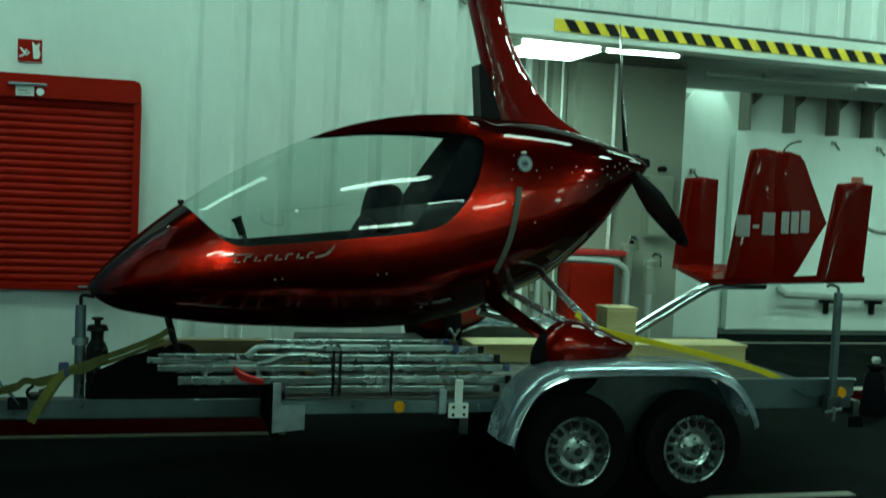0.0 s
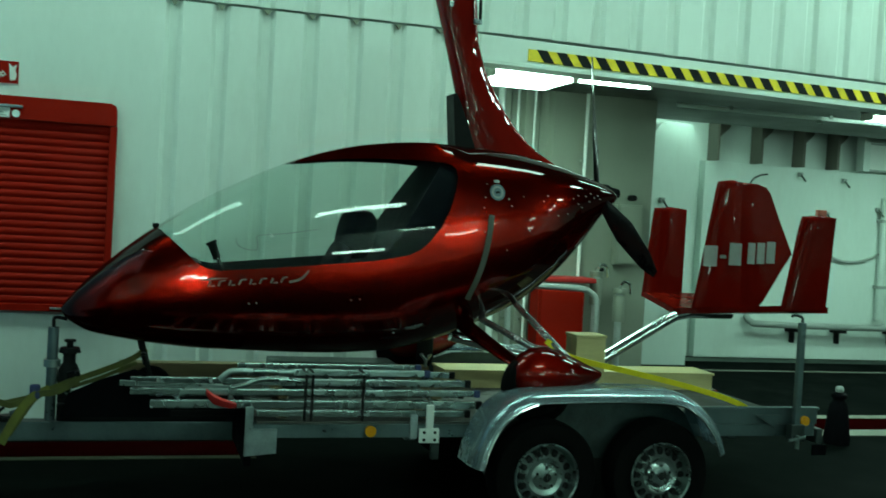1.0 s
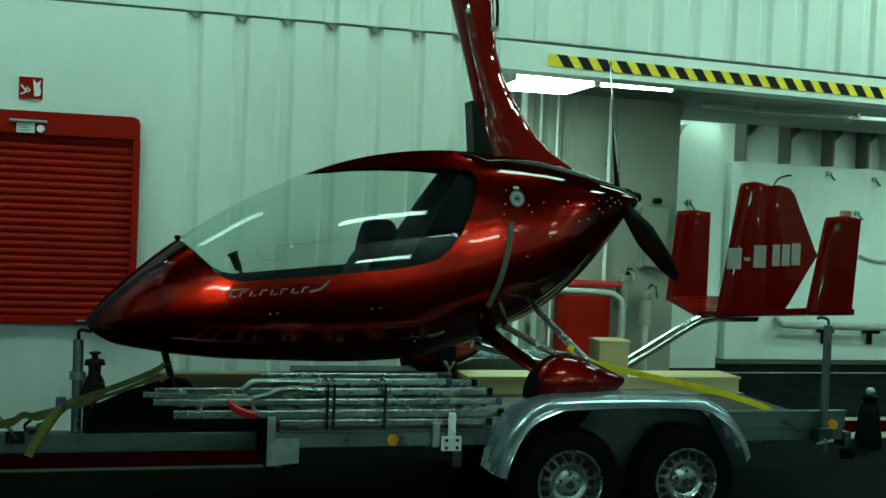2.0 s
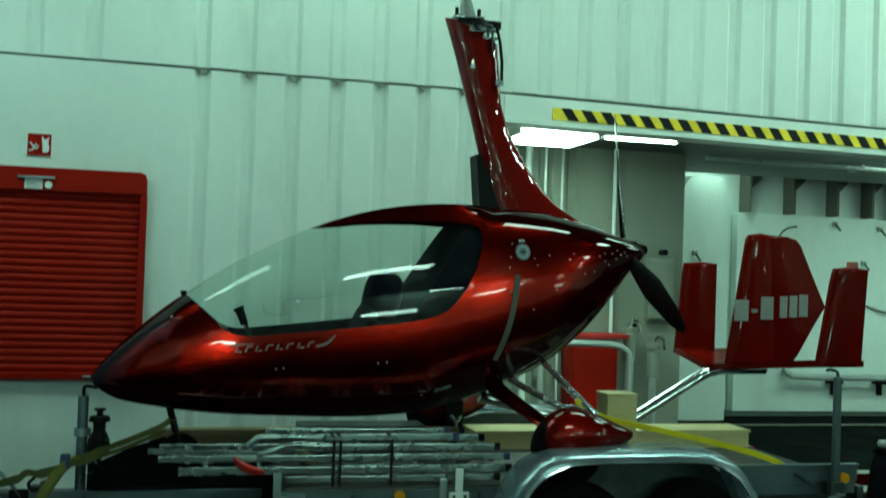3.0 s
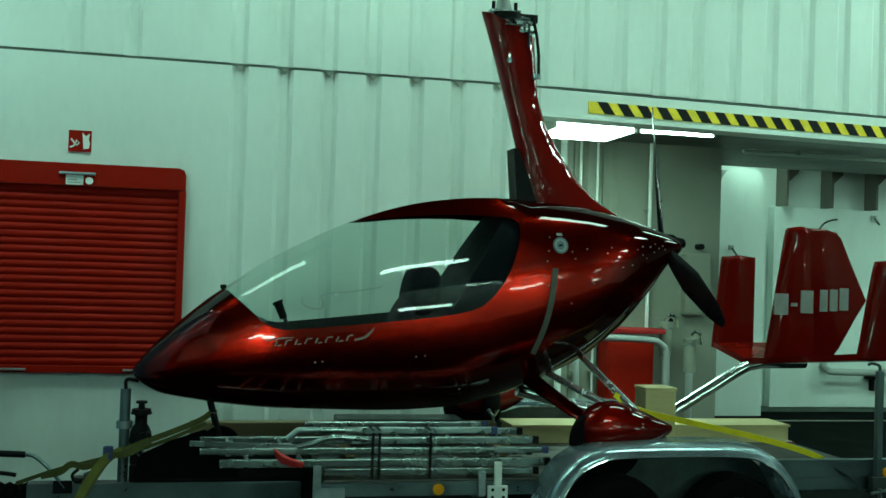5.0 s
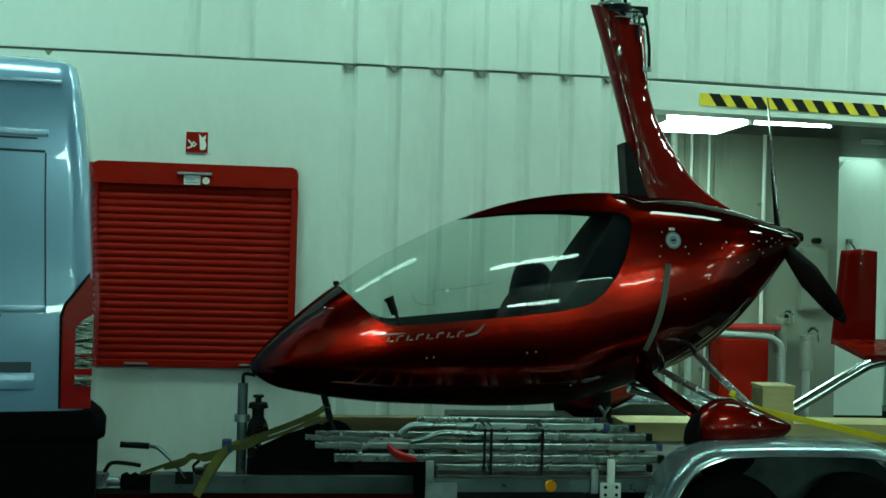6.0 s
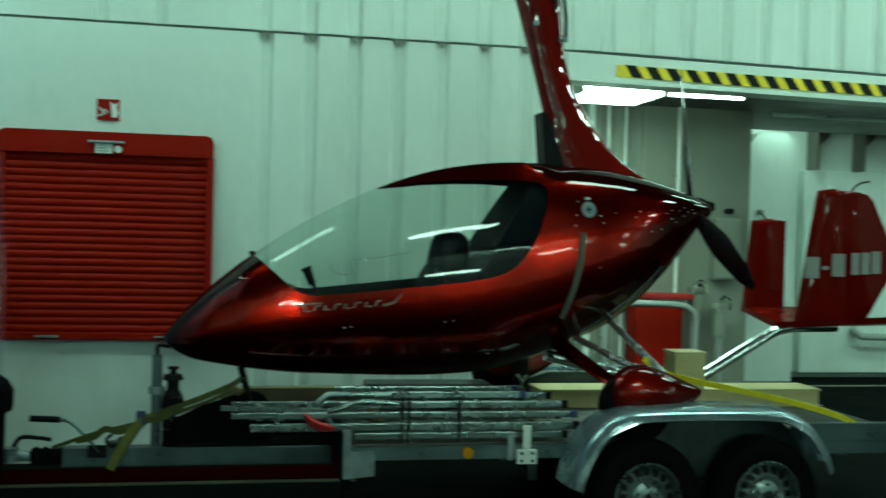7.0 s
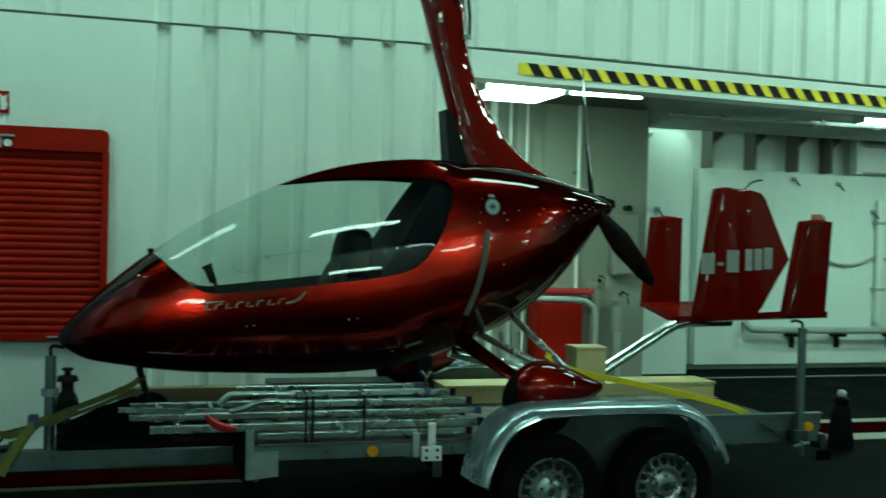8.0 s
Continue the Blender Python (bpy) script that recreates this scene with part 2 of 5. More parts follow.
def box(bm, x0, x1, y0, y1, z0, z1):
    m = Matrix.Translation(((x0 + x1) / 2, (y0 + y1) / 2, (z0 + z1) / 2)) @ Matrix.Diagonal((x1 - x0, y1 - y0, z1 - z0, 1))
    return bmesh.ops.create_cube(bm, size=1, matrix=m)["verts"]


def boxes(*dims):
    bm = bmesh.new()
    for d in dims:
        box(bm, *d)
    return bm


def rod(bm, a, b, r, r2=None, n=16):
    a, b = Vector(a), Vector(b)
    d = b - a
    m = Matrix.Translation((a + b) / 2) @ d.to_track_quat("Z", "Y").to_matrix().to_4x4()
    return bmesh.ops.create_cone(bm, cap_ends=True, segments=n, radius1=r, radius2=r if r2 is None else r2, depth=d.length, matrix=m)["verts"]


def rods(*args, n=16):
    bm = bmesh.new()
    for a in args:
        rod(bm, *a, n=n)
    return bm


def smooth_line(pts, n):
    """Catmull-Rom through pts, n points a span."""
    P = [np.array(p, float) for p in pts]
    P = [2 * P[0] - P[1], *P, 2 * P[-1] - P[-2]]
    out = []
    for i in range(1, len(P) - 2):
        a, b, c, d = P[i - 1 : i + 3]
        for k in range(n):
            t = k / n
            out.append(0.5 * (2 * b + (c - a) * t + (2 * a - 5 * b + 4 * c - d) * t * t + (3 * b - a - 3 * c + d) * t**3))
    return out + [P[-2]]


def sweep(bm, pts, section, up=(0, 1, 0), close=True):
    """A section (list of side, up offsets) drawn along pts."""
    rings = []
    for i, p in enumerate(pts):
        a, b = Vector(pts[max(i - 1, 0)]), Vector(pts[min(i + 1, len(pts) - 1)])
        t = (b - a).normalized()
        s = t.cross(Vector(up)).normalized()
        u = s.cross(t)
        rings.append([bm.verts.new(Vector(p) + s * c[0] + u * c[1]) for c in section])
    return skin(bm, rings, close)


def skin(bm, rings, close=True, caps=True):
    n = len(rings[0])
    for r0, r1 in zip(rings, rings[1:]):
        for k in range(n if close else n - 1):
            bm.faces.new((r0[k], r0[(k + 1) % n], r1[(k + 1) % n], r1[k]))
    if caps and close:
        bm.faces.new(rings[0])
        bm.faces.new(rings[-1][::-1])
    return bm


def ring(r, n=10):
    return [(r * math.cos(2 * math.pi * k / n), r * math.sin(2 * math.pi * k / n)) for k in range(n)]


def pipe(pts, r, n=10, up=(0, 1, 0), bm=None):
    return sweep(bm or bmesh.new(), pts, ring(r, n), up)


def slab(poly, y0, y1, bm=None):
    """A polygon in x, z, from y0 to y1."""
    bm = bm or bmesh.new()
    a = [bm.verts.new((x, y0, z)) for x, z in poly]
    b = [bm.verts.new((x, y1, z)) for x, z in poly]
    n = len(poly)
    bm.faces.new(a)
    bm.faces.new(b[::-1])
    for k in range(n):
        bm.faces.new((a[k], b[k], b[(k + 1) % n], a[(k + 1) % n]))
    return bm


def lathe(profile, n=40):
    """Profile of (radius, along); turned round the y axis."""
    bm = bmesh.new()
    rings = []
    for r, h in profile:
        rings.append([bm.verts.new((r * math.cos(2 * math.pi * k / n), h, r * math.sin(2 * math.pi * k / n))) for k in range(n)])
    return skin(bm, rings, True, False)


def placed(bm, m):
    bmesh.ops.transform(bm, matrix=m, verts=bm.verts[:])
    return bm


# ---- the deck ----
bm = boxes((-14, 27, -14, 12.2, -0.2, 0.0))
structure("floor", bm, DECK, "green-black painted steel vehicle deck, shade darkened into its colour", "floor")


def marking(name, x0, x1, y0, y1, mat, label):
    structure(name, boxes((x0, x1, y0, y1, 0.001, 0.005)), mat, label, "floor marking")


marking("deck_marking_red", -7, 1.05, 6.86, 7.28, WALKRED, "red painted walkway strip along the deck wall, darkened for shadow")
marking("deck_marking_line", -7, 0.95, 6.775, 6.855, LINEDIM, "worn white border line of the red walkway, darkened for shadow")
marking("deck_marking_red_bay", 5.9, 11, 7.62, 8.12, WALKRED, "red painted walkway patch in the bay")
marking("deck_marking_bay_near", 5.7, 11, 7.38, 7.615, LINE, "worn white border line in the bay")
marking("deck_marking_bay_far", 5.9, 11, 8.125, 8.27, LINE, "worn white border line in the bay")
marking("deck_marking_dash", 2.95, 4.05, 5.04, 5.12, LINE, "short worn white line beside the trailer wheels")
marking("deck_marking_back", 5.9, 12, 11.05, 11.13, LINE, "pale line before the bay's back wall")


# ---- walls ----
def corrugated(x0, x1, ribs, y, z0, z1, depth, foot, top):
    """A plate in the plane y with shallow trapezoid grooves at the given x."""
    line = [(x0, y)]
    for r in ribs:
        line += [(r - foot / 2, y), (r - top / 2, y + depth), (r + top / 2, y + depth), (r + foot / 2, y)]
    line.append((x1, y))
    bm = bmesh.new()
    front = [[bm.verts.new((x, yy, z)) for x, yy in line] for z in (z0, z1)]
    back = [[bm.verts.new((x, y + 0.12, z)) for x in (x0, x1)] for z in (z0, z1)]
    n = len(line)
    for k in range(n - 1):
        bm.faces.new((front[0][k], front[0][k + 1], front[1][k + 1], front[1][k]))
    bm.faces.new((back[0][1], back[0][0], back[1][0], back[1][1]))
    bm.faces.new((front[0][0], front[1][0], back[1][0], back[0][0]))
    bm.faces.new((front[0][-1], back[0][1], back[1][1], front[1][-1]))
    bm.faces.new([*front[0], back[0][1], back[0][0]])
    bm.faces.new([*front[1], back[1][1], back[1][0]])
    return bm


WY = 7.5


def sheer(x):
    return -0.0155 * max(0.0, x - 2.9)


def sheered(bm, low=0.0, high=3.2):
    """Lets the edges between two heights follow the deck's sheer."""
    for v in bm.verts:
        if low < v.co.z < high:
            v.co.z += sheer(v.co.x)
    return bm


LOW = [0.30 + 0.326 * k for k in range(7)]
HIGH = [-0.84, -0.45] + [0.29 + 0.326 * k for k in range(36)]
wall = structure("wall_hull", corrugated(-14, 2.57, LOW, WY, 0, 3.095, 0.035, 0.125, 0.06), WALL, "pale green-white painted steel wall with upright grooves", "wall")
structure("wall_upper", sheered(corrugated(-14, 27, HIGH, WY, 3.115, 5.3, 0.035, 0.125, 0.06)), WALL, "pale green-white corrugated upper wall plating", "wall")
structure("trim_seam", sheered(boxes((-14, 2.899, 7.508, 7.61, 3.0965, 3.1135), (2.9, 27, 7.508, 7.61, 3.0965, 3.1135))), SEAM, "dark joint between lower and upper plating", "trim")
beam = structure("wall_beam", sheered(boxes((2.574, 12.2, WY, 7.66, 2.895, 3.095))), WALL, "pale painted beam over the bay opening", "beam", bevel=0.008)
structure("trim_beam_flange", sheered(boxes((2.58, 12.2, 7.47, 7.70, 2.875, 2.892))), WALL, "pale lower flange of the beam", "trim")
structure("wall_bay_side", boxes((2.45, 2.568, 7.63, 9.5, 0, 2.89)), RECESS, "darker grey painted end wall of the bay", "wall")
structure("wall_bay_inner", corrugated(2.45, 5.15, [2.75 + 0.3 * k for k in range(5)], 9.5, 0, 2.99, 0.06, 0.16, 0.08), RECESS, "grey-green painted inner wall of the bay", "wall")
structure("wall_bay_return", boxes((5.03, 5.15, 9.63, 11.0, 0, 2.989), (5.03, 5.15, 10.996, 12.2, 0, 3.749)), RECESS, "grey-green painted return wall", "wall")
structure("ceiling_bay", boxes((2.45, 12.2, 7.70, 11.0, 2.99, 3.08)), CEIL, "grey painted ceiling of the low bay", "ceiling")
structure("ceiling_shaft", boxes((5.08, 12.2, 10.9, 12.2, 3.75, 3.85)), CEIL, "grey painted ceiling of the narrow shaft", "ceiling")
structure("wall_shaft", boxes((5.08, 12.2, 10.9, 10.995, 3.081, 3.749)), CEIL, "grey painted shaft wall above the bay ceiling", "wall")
back = structure("wall_bay_back", boxes((5.15, 12.2, 12.0, 12.2, 0, 3.749)), WALL, "pale painted back wall of the bay", "wall")
structure("wall_bay_panel", boxes((7.12, 12.2, 11.86, 11.996, 0.06, 2.61)), WALL, "white panelled lower half of the back wall", "wall", bevel=0.01)
structure("baseboard_bay", boxes((5.22, 12.2, 11.88, 11.996, 0, 0.055)), SEAM, "dark coaming at the foot of the back wall", "baseboard")
structure("wall_right", boxes((27, 27.2, -14, 7.62, 0, 5.3)), WALL, "plain pale painted deck wall", "wall")
structure("wall_far_side", boxes((12.402, 27, 7.5, 7.62, 0, 3.095)), WALL, "pale painted plain steel wall", "wall")
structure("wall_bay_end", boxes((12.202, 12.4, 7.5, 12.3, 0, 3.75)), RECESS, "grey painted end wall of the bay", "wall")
structure("wall_left", boxes((-14.2, -14, -14, 7.6, 0, 5.3)), WALL, "plain pale painted deck wall", "wall")
# unseen beam, added to hide the lamps behind it from reflections
structure("lamp_screen_beam", boxes((-14, 27, -12.6, -12.4, 4.5, 5.299)), CEIL, "unseen deep beam added to screen the lamps behind it", "beam")
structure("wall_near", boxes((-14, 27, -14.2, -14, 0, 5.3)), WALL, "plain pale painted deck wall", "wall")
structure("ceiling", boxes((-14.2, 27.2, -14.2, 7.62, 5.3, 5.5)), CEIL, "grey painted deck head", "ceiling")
# chamfered bright pillar and the stiffeners of the back wall
structure("pillar", slab([(6.17, 0.0), (6.80, 0.0), (6.80, 2.78), (6.785, 2.86), (6.67, 3.02), (6.34, 3.02), (6.265, 2.99), (6.205, 2.92), (6.175, 2.84), (6.17, 2.78)], 11.5, 11.995), WALL, "white pillar with rounded top corners", "pillar", bevel=0.01)
# dark panel in place of the back wall's shade beside the pillar
structure("wall_shade_panel", boxes((5.21, 6.36, 11.90, 11.995, 2.4, 3.7)), COLUMN, "dark panel standing for the back wall's shade behind the pillar", "column")
structure("wall_post", boxes((9.40, 9.50, 11.70, 11.855, 2.62, 3.30)), WALL, "pale post beside the notice board", "post")
for x in (7.25, 7.89, 8.53, 9.06, 10.25, 10.9, 11.5):
    st = structure("wall_stiffener", boxes((x - 0.035, x, 11.75, 11.995, 2.615, 3.6)), COLUMN, "brown-grey steel stiffener under the bay ceiling", "stiffener")
    bm = slab([(x, 3.14), (x + 0.27, 3.14), (x + 0.24, 3.06), (x, 2.84)], 11.93, 11.97)
    part("bracket", bm, COLUMN, st, "", False)

# dark wedges for the shade and rust under the seam at each groove
for x in [-1.83, *LOW]:
    part("seam_notch", slab([(x - 0.028, 3.094), (x + 0.028, 3.094), (x + 0.005, 3.062), (x - 0.005, 3.062)], 7.494, 7.515), NOTCH, wall, "", False)

# hazard strip
strip = part("hazard_strip", sheered(boxes((2.97, 11.9, 7.490, 7.4985, 2.926, 3.018))), YELLOW, beam, "yellow and black hazard strip", False)
bm = slab([(0.0, 0.094), (0.088, 0.094), (0.155, 0.0), (0.067, 0.0)], 7.487, 7.4895)
first = part("stripe", bm, HAZBLACK, strip, "", False)
first.location = (3.035, 0, 2.925)
first.rotation_euler.y = 0.0155
for k in range(1, 53):
    o = new("stripe", first.data)
    o.parent = strip
    o.location = (3.035 + 0.1655 * k, 0, 2.925 + sheer(3.035 + 0.1655 * k))
    o.rotation_euler.y = 0.0155


# ---- lamps ----
def ceiling_lamp(x, y, z, length, power, drop=0.0, wide=0.16, tube=None, deep=0.044):
    e = thing("ceiling_lamp", (x, y, z), "lit white fluorescent ceiling lamp with a long diffuser", "lamp", "deck lamps")
    h = length / 2
    part("housing", boxes((x - h, x + h, y - wide / 2, y + wide / 2, z - 0.03 - drop, z)), WHITE, e, "", False, 0.006)
    z -= drop
    part("diffuser", boxes((x - h + 0.026, x + h - 0.026, y - wide / 2 + 0.01, y + wide / 2 - 0.01, z - 0.031 - deep, z - 0.031)), tube or TUBE, e, "glowing white diffuser", False, 0.012)
    for s in (-h + 0.012, h - 0.012):
        part("end_cap", boxes((x + s - 0.012, x + s + 0.012, y - wide / 2, y + wide / 2, z - 0.036 - deep, z - 0.031)), WHITE, e, "", False, 0.003)
    if power:
        d = bpy.data.lights.new("lamp_light", "AREA")
        d.shape, d.size, d.size_y, d.energy, d.color = "RECTANGLE", length - 0.06, wide - 0.03, power, LAMP_TINT
        o = new("lamp_light", d)
        o.parent = e
        o.location = (0, 0, -0.085 - drop)
    return e


def wall_glow_strip(x, y, z, length, power, tall=0.11, tube=None):
    """A glowing strip added on the unseen near wall, facing +y."""
    e = thing("wall_glow_strip", (x, y, z), "unseen glowing strip added on the near wall", "lamp", "deck wall lamps")
    h = length / 2
    part("housing", boxes((x - h, x + h, y, y + 0.04, z - tall - 0.02, z + tall + 0.02)), WHITE, e, "", False, 0.006)
    part("diffuser", boxes((x - h + 0.02, x + h - 0.02, y + 0.041, y + 0.09, z - tall, z + tall)), tube or TUBE, e, "glowing white diffuser", False, 0.012)
    d = bpy.data.lights.new("lamp_light", "AREA")
    d.shape, d.size, d.size_y, d.energy, d.color = "RECTANGLE", length - 0.06, 0.16, power, LAMP_TINT
    o = new("lamp_light", d)
    o.parent = e
    o.location = (0, 0.10, 0)
    o.rotation_euler = (radians(90), 0, 0)
    return e


# the deck's unseen lamp rows: over the trailer and near lanes, set from reflections
for x in (-8.05, 4.2, 10.3):
    ceiling_lamp(x, 5.2, 5.3, 2.1, 0, 0.0, 0.43)
ceiling_lamp(-1.95, 5.2, 5.3, 2.1, 0, 0.0, 0.80, DIMTUBE)
# extra row close to the wall, added only to brighten it
for x, power in ((-5.0, 30), (1.1, 17), (7.2, 36)):
    ceiling_lamp(x, 6.5, 5.3, 2.0, power, 0.0, 0.15)
ceiling_lamp(2.3, -2.4, 5.3, 2.4, 0, 0.0, 1.0)
# row behind the deep beam, added to light the near wall for reflections
for x, power in ((-10.5, 60), (-5.0, 58), (0.5, 64), (6.0, 75), (11.5, 90), (17.0, 100)):
    ceiling_lamp(x, -13.3, 5.3, 2.2, power, 0.0, 0.30, DIMTUBE)
# glowing strips added on the near wall so canopy and hull show streaks
for x, z, length in ((5.0, 2.1, 2.2), (7.8, 4.75, 2.7), (11.0, 3.2, 3.2), (16.5, 3.6, 1.3), (25.2, 3.8, 1.8), (25.2, 2.0, 1.8)):
    wall_glow_strip(x, -14.0, z, length, 2, 0.17 if z > 2 and x < 12 else 0.07)
# small bright lamps added far along the deck for dashes on the cowl
for x, y in ((7.9, 4.28), (13.2, -1.1), (18.4, -5.5), (23.9, -10.0)):
    ceiling_lamp(x, y, 5.3, 0.9, 0, 0.0, 0.35, BAREBULB)
# two more added strips, for the streaks along the nose
for x, z in ((-9.6, 1.45), (-7.8, 0.95)):
    wall_glow_strip(x, -14.0, z, 2.0, 1, 0.09, BAREBULB)
ceiling_lamp(3.18, 8.22, 2.99, 0.72, 6, 0.06, 0.70)
ceiling_lamp(4.0, 8.12, 2.99, 0.72, 4, 0.045, 0.07, TUBE, 0.022)
# lamp out of view in the shaft, placed to brighten the pillar's top
ceiling_lamp(6.58, 11.25, 3.75, 0.6, 6, 0.25, 0.10)
ceiling_lamp(7.80, 8.9, 2.99, 1.2, 36, 0.0, 0.18)
ceiling_lamp(9.9, 9.9, 2.99, 1.25, 32)

# ---- wall fittings ----
sh = thing("roller_shutter", (-0.77, WY, 0.87), "closed red roller shutter locker door set in the wall", "shutter")
X0, X1, Z0, Z1 = -1.50, -0.045, 0.87, 2.325
outer = [(X0, Z0), (X1, Z0), (X1, Z1 - 0.05), (X1 - 0.015, Z1 - 0.015), (X1 - 0.05, Z1), (X0 + 0.05, Z1), (X0 + 0.015, Z1 - 0.015), (X0, Z1 - 0.05)]
part("backing", boxes((X0 + 0.01, X1 - 0.01, 7.485, 7.498, Z0 + 0.01, Z1 - 0.03)), SHUTTER, sh, "", False)
part("header", slab([(X0 + 0.004, 2.17), (X1 - 0.004, 2.17)] + [(min(max(x, X0 + 0.004), X1 - 0.004), z) for x, z in outer[2:]], 7.435, 7.4845), SHUTTER, sh, "red header box with rounded corners", True, 0.006)
for xa, xb in ((X0, X0 + 0.05), (X1 - 0.05, X1)):
    part("side_frame", boxes((xa, xb, 7.44, 7.4845, Z0, 2.168)), SHUTTER, sh, "", False, 0.006)
part("bottom_bar", boxes((X0 + 0.052, X1 - 0.052, 7.44, 7.4845, Z0, Z0 + 0.05)), SHUTTER, sh, "", False, 0.006)
prof = [(0, 0), (-0.008, 0.004), (-0.013, 0.015), (-0.014, 0.026), (-0.010, 0.040), (0, 0.048)]
bm = bmesh.new()
rings = [[bm.verts.new((x, 7.4845 + p[0], p[1])) for p in prof] for x in (X0 + 0.052, X1 - 0.052)]
skin(bm, rings)
slat = part("slat", bm, SHUTTER, sh)
slat.location.z = Z0 + 0.055
for k in range(1, 24):
    o = new("slat", slat.data)
    o.parent = sh
    o.matrix_parent_inverse = slat.matrix_parent_inverse
    o.location.z = Z0 + 0.055 + 0.0516 * k
part("handle", boxes((-0.90, -0.66, 7.405, 7.4345, 2.245, 2.262)), GALV, sh, "grey metal handle bar", False, 0.004)
lp = part("label_plate", boxes((-0.855, -0.74, 7.425, 7.4345, 2.175, 2.242)), WHITE, sh, "small white label plate", False)
part("text_bar", boxes((-0.845, -0.78, 7.422, 7.4248, 2.205, 2.215), (-0.845, -0.76, 7.422, 7.4248, 2.188, 2.194)), GREY, lp, "", False)
part("lock", rods(((-0.70, 7.41, 2.205), (-0.70, 7.4345, 2.205), 0.025)), WHITE, sh, "round white lock")
for x in (-1.15, -0.35):
    part("pull_handle", boxes((x - 0.08, x + 0.08, 7.41, 7.4395, Z0 + 0.018, Z0 + 0.032)), GALV, sh, "", False, 0.004)

sg = thing("fire_sign", (-0.78, WY, 2.41), "red square fire hose sign with white pictogram", "sign")
part("border", boxes((-0.862, -0.696, 7.492, 7.4985, 2.404, 2.566)), WHITE, sg, "thin cream border", False)
part("plate", boxes((-0.856, -0.702, 7.488, 7.4915, 2.41, 2.56)), SHUTTER, sg, "", False)
bm = pipe([(-0.84, 7.486, 2.50), (-0.815, 7.486, 2.47), (-0.80, 7.486, 2.455), (-0.785, 7.486, 2.47), (-0.80, 7.486, 2.49), (-0.82, 7.486, 2.45), (-0.845, 7.486, 2.44)], 0.006, 6)
part("hose_symbol", bm, WHITE, sg, "white hose symbol")
part("flame_symbol", slab([(-0.755, 2.43), (-0.72, 2.435), (-0.712, 2.47), (-0.722, 2.50), (-0.715, 2.54), (-0.74, 2.52), (-0.765, 2.545), (-0.76, 2.49)], 7.484, 7.4875), WHITE, sg, "white flame symbol", False)


# ---- the gyrocopter ----
GY = 5.97
ST = np.array([  # x, top, bottom, half width, height of the widest line
    (-0.265, 1.055, 1.030, 0.015, 1.042), (-0.245, 1.085, 1.000, 0.05, 1.042), (-0.20, 1.145, 0.965, 0.10, 1.045), (-0.12, 1.235, 0.925, 0.155, 1.06),
    (-0.02, 1.33, 0.902, 0.205, 1.09), (0.10, 1.435, 0.884, 0.255, 1.12), (0.21, 1.52, 0.868, 0.30, 1.15), (0.46, 1.69, 0.845, 0.37, 1.20), (0.68, 1.812, 0.838, 0.405, 1.23),
    (0.94, 1.935, 0.832, 0.425, 1.27), (1.15, 2.012, 0.830, 0.432, 1.30), (1.38, 2.066, 0.838, 0.432, 1.33), (1.65, 2.098, 0.868, 0.428, 1.38),
    (1.98, 2.106, 0.965, 0.41, 1.48), (2.16, 2.102, 1.045, 0.385, 1.54), (2.38, 2.08, 1.155, 0.335, 1.61), (2.61, 2.035, 1.335, 0.265, 1.69),
    (2.80, 1.985, 1.545, 0.185, 1.77), (2.93, 1.945, 1.72, 0.12, 1.83), (3.02, 1.905, 1.81, 0.07, 1.86), (3.06, 1.875, 1.845, 0.02, 1.86)])
FINE = np.array(smooth_line([tuple(r) for r in ST], 8))


def section(x):
    return [float(np.interp(x, FINE[:, 0], FINE[:, k])) for k in range(1, 5)]


UP, LOWN = 2.7, 2.15


def near_y(x, z, off=0.0):
    """The hull's near surface at x, z."""
    t, b, w, m = section(x)
    s = (z - m) / (t - m) if z >= m else (m - z) / (m - b)
    n = UP if z >= m else LOWN
    return GY - w * (1 - min(abs(s), 1) ** n) ** (1 / n) - off


def lift(v, flat):
    """Steepens the roof's shoulder towards a flat lid."""
    return v if v < 0.86 else 0.86 + (v - 0.86) * (1 + 12 * flat)


def hull_loft(inset=0.0, n=72):
    bm = bmesh.new()
    rings = []
    for x, t, b, w, m in FINE:
        if inset and (w < 0.14):
            continue
        flat = 0.10 * float(np.interp(x, (0.75, 1.0, 1.75, 1.98), (0, 1, 1, 0)))
        lid = t - inset
        t, b, w = t - inset, b + inset, w - inset
        r = []
        for k in range(n):
            a = 2 * math.pi * k / n
            c, s = math.cos(a), math.sin(a)
            e = 2 / (UP if s > 0 else LOWN)
            r.append(bm.verts.new((x, GY + w * math.copysign(abs(c) ** e, c), min(lid, m + (t - m if s > 0 else m - b) * lift(math.copysign(abs(s) ** e, s), flat)))))
        rings.append(r)
    return skin(bm, rings)


CAN = [(0.195, 1.53), (0.25, 1.505), (0.35, 1.42), (0.43, 1.35), (0.49, 1.322), (0.56, 1.312), (0.94, 1.352), (1.38, 1.402), (1.51, 1.425), (1.60, 1.448), (1.66, 1.475), (1.72, 1.53),
       (1.78, 1.61), (1.835, 1.72), (1.87, 1.83), (1.885, 1.91), (1.88, 1.955), (1.85, 1.98), (1.80, 1.987), (1.62, 1.992), (1.42, 1.985), (1.25, 1.972), (1.08, 1.95), (0.90, 1.93)]
CANPOLY = CAN + [(0.80, 2.4), (0.0, 2.4), (0.0, 1.60)]


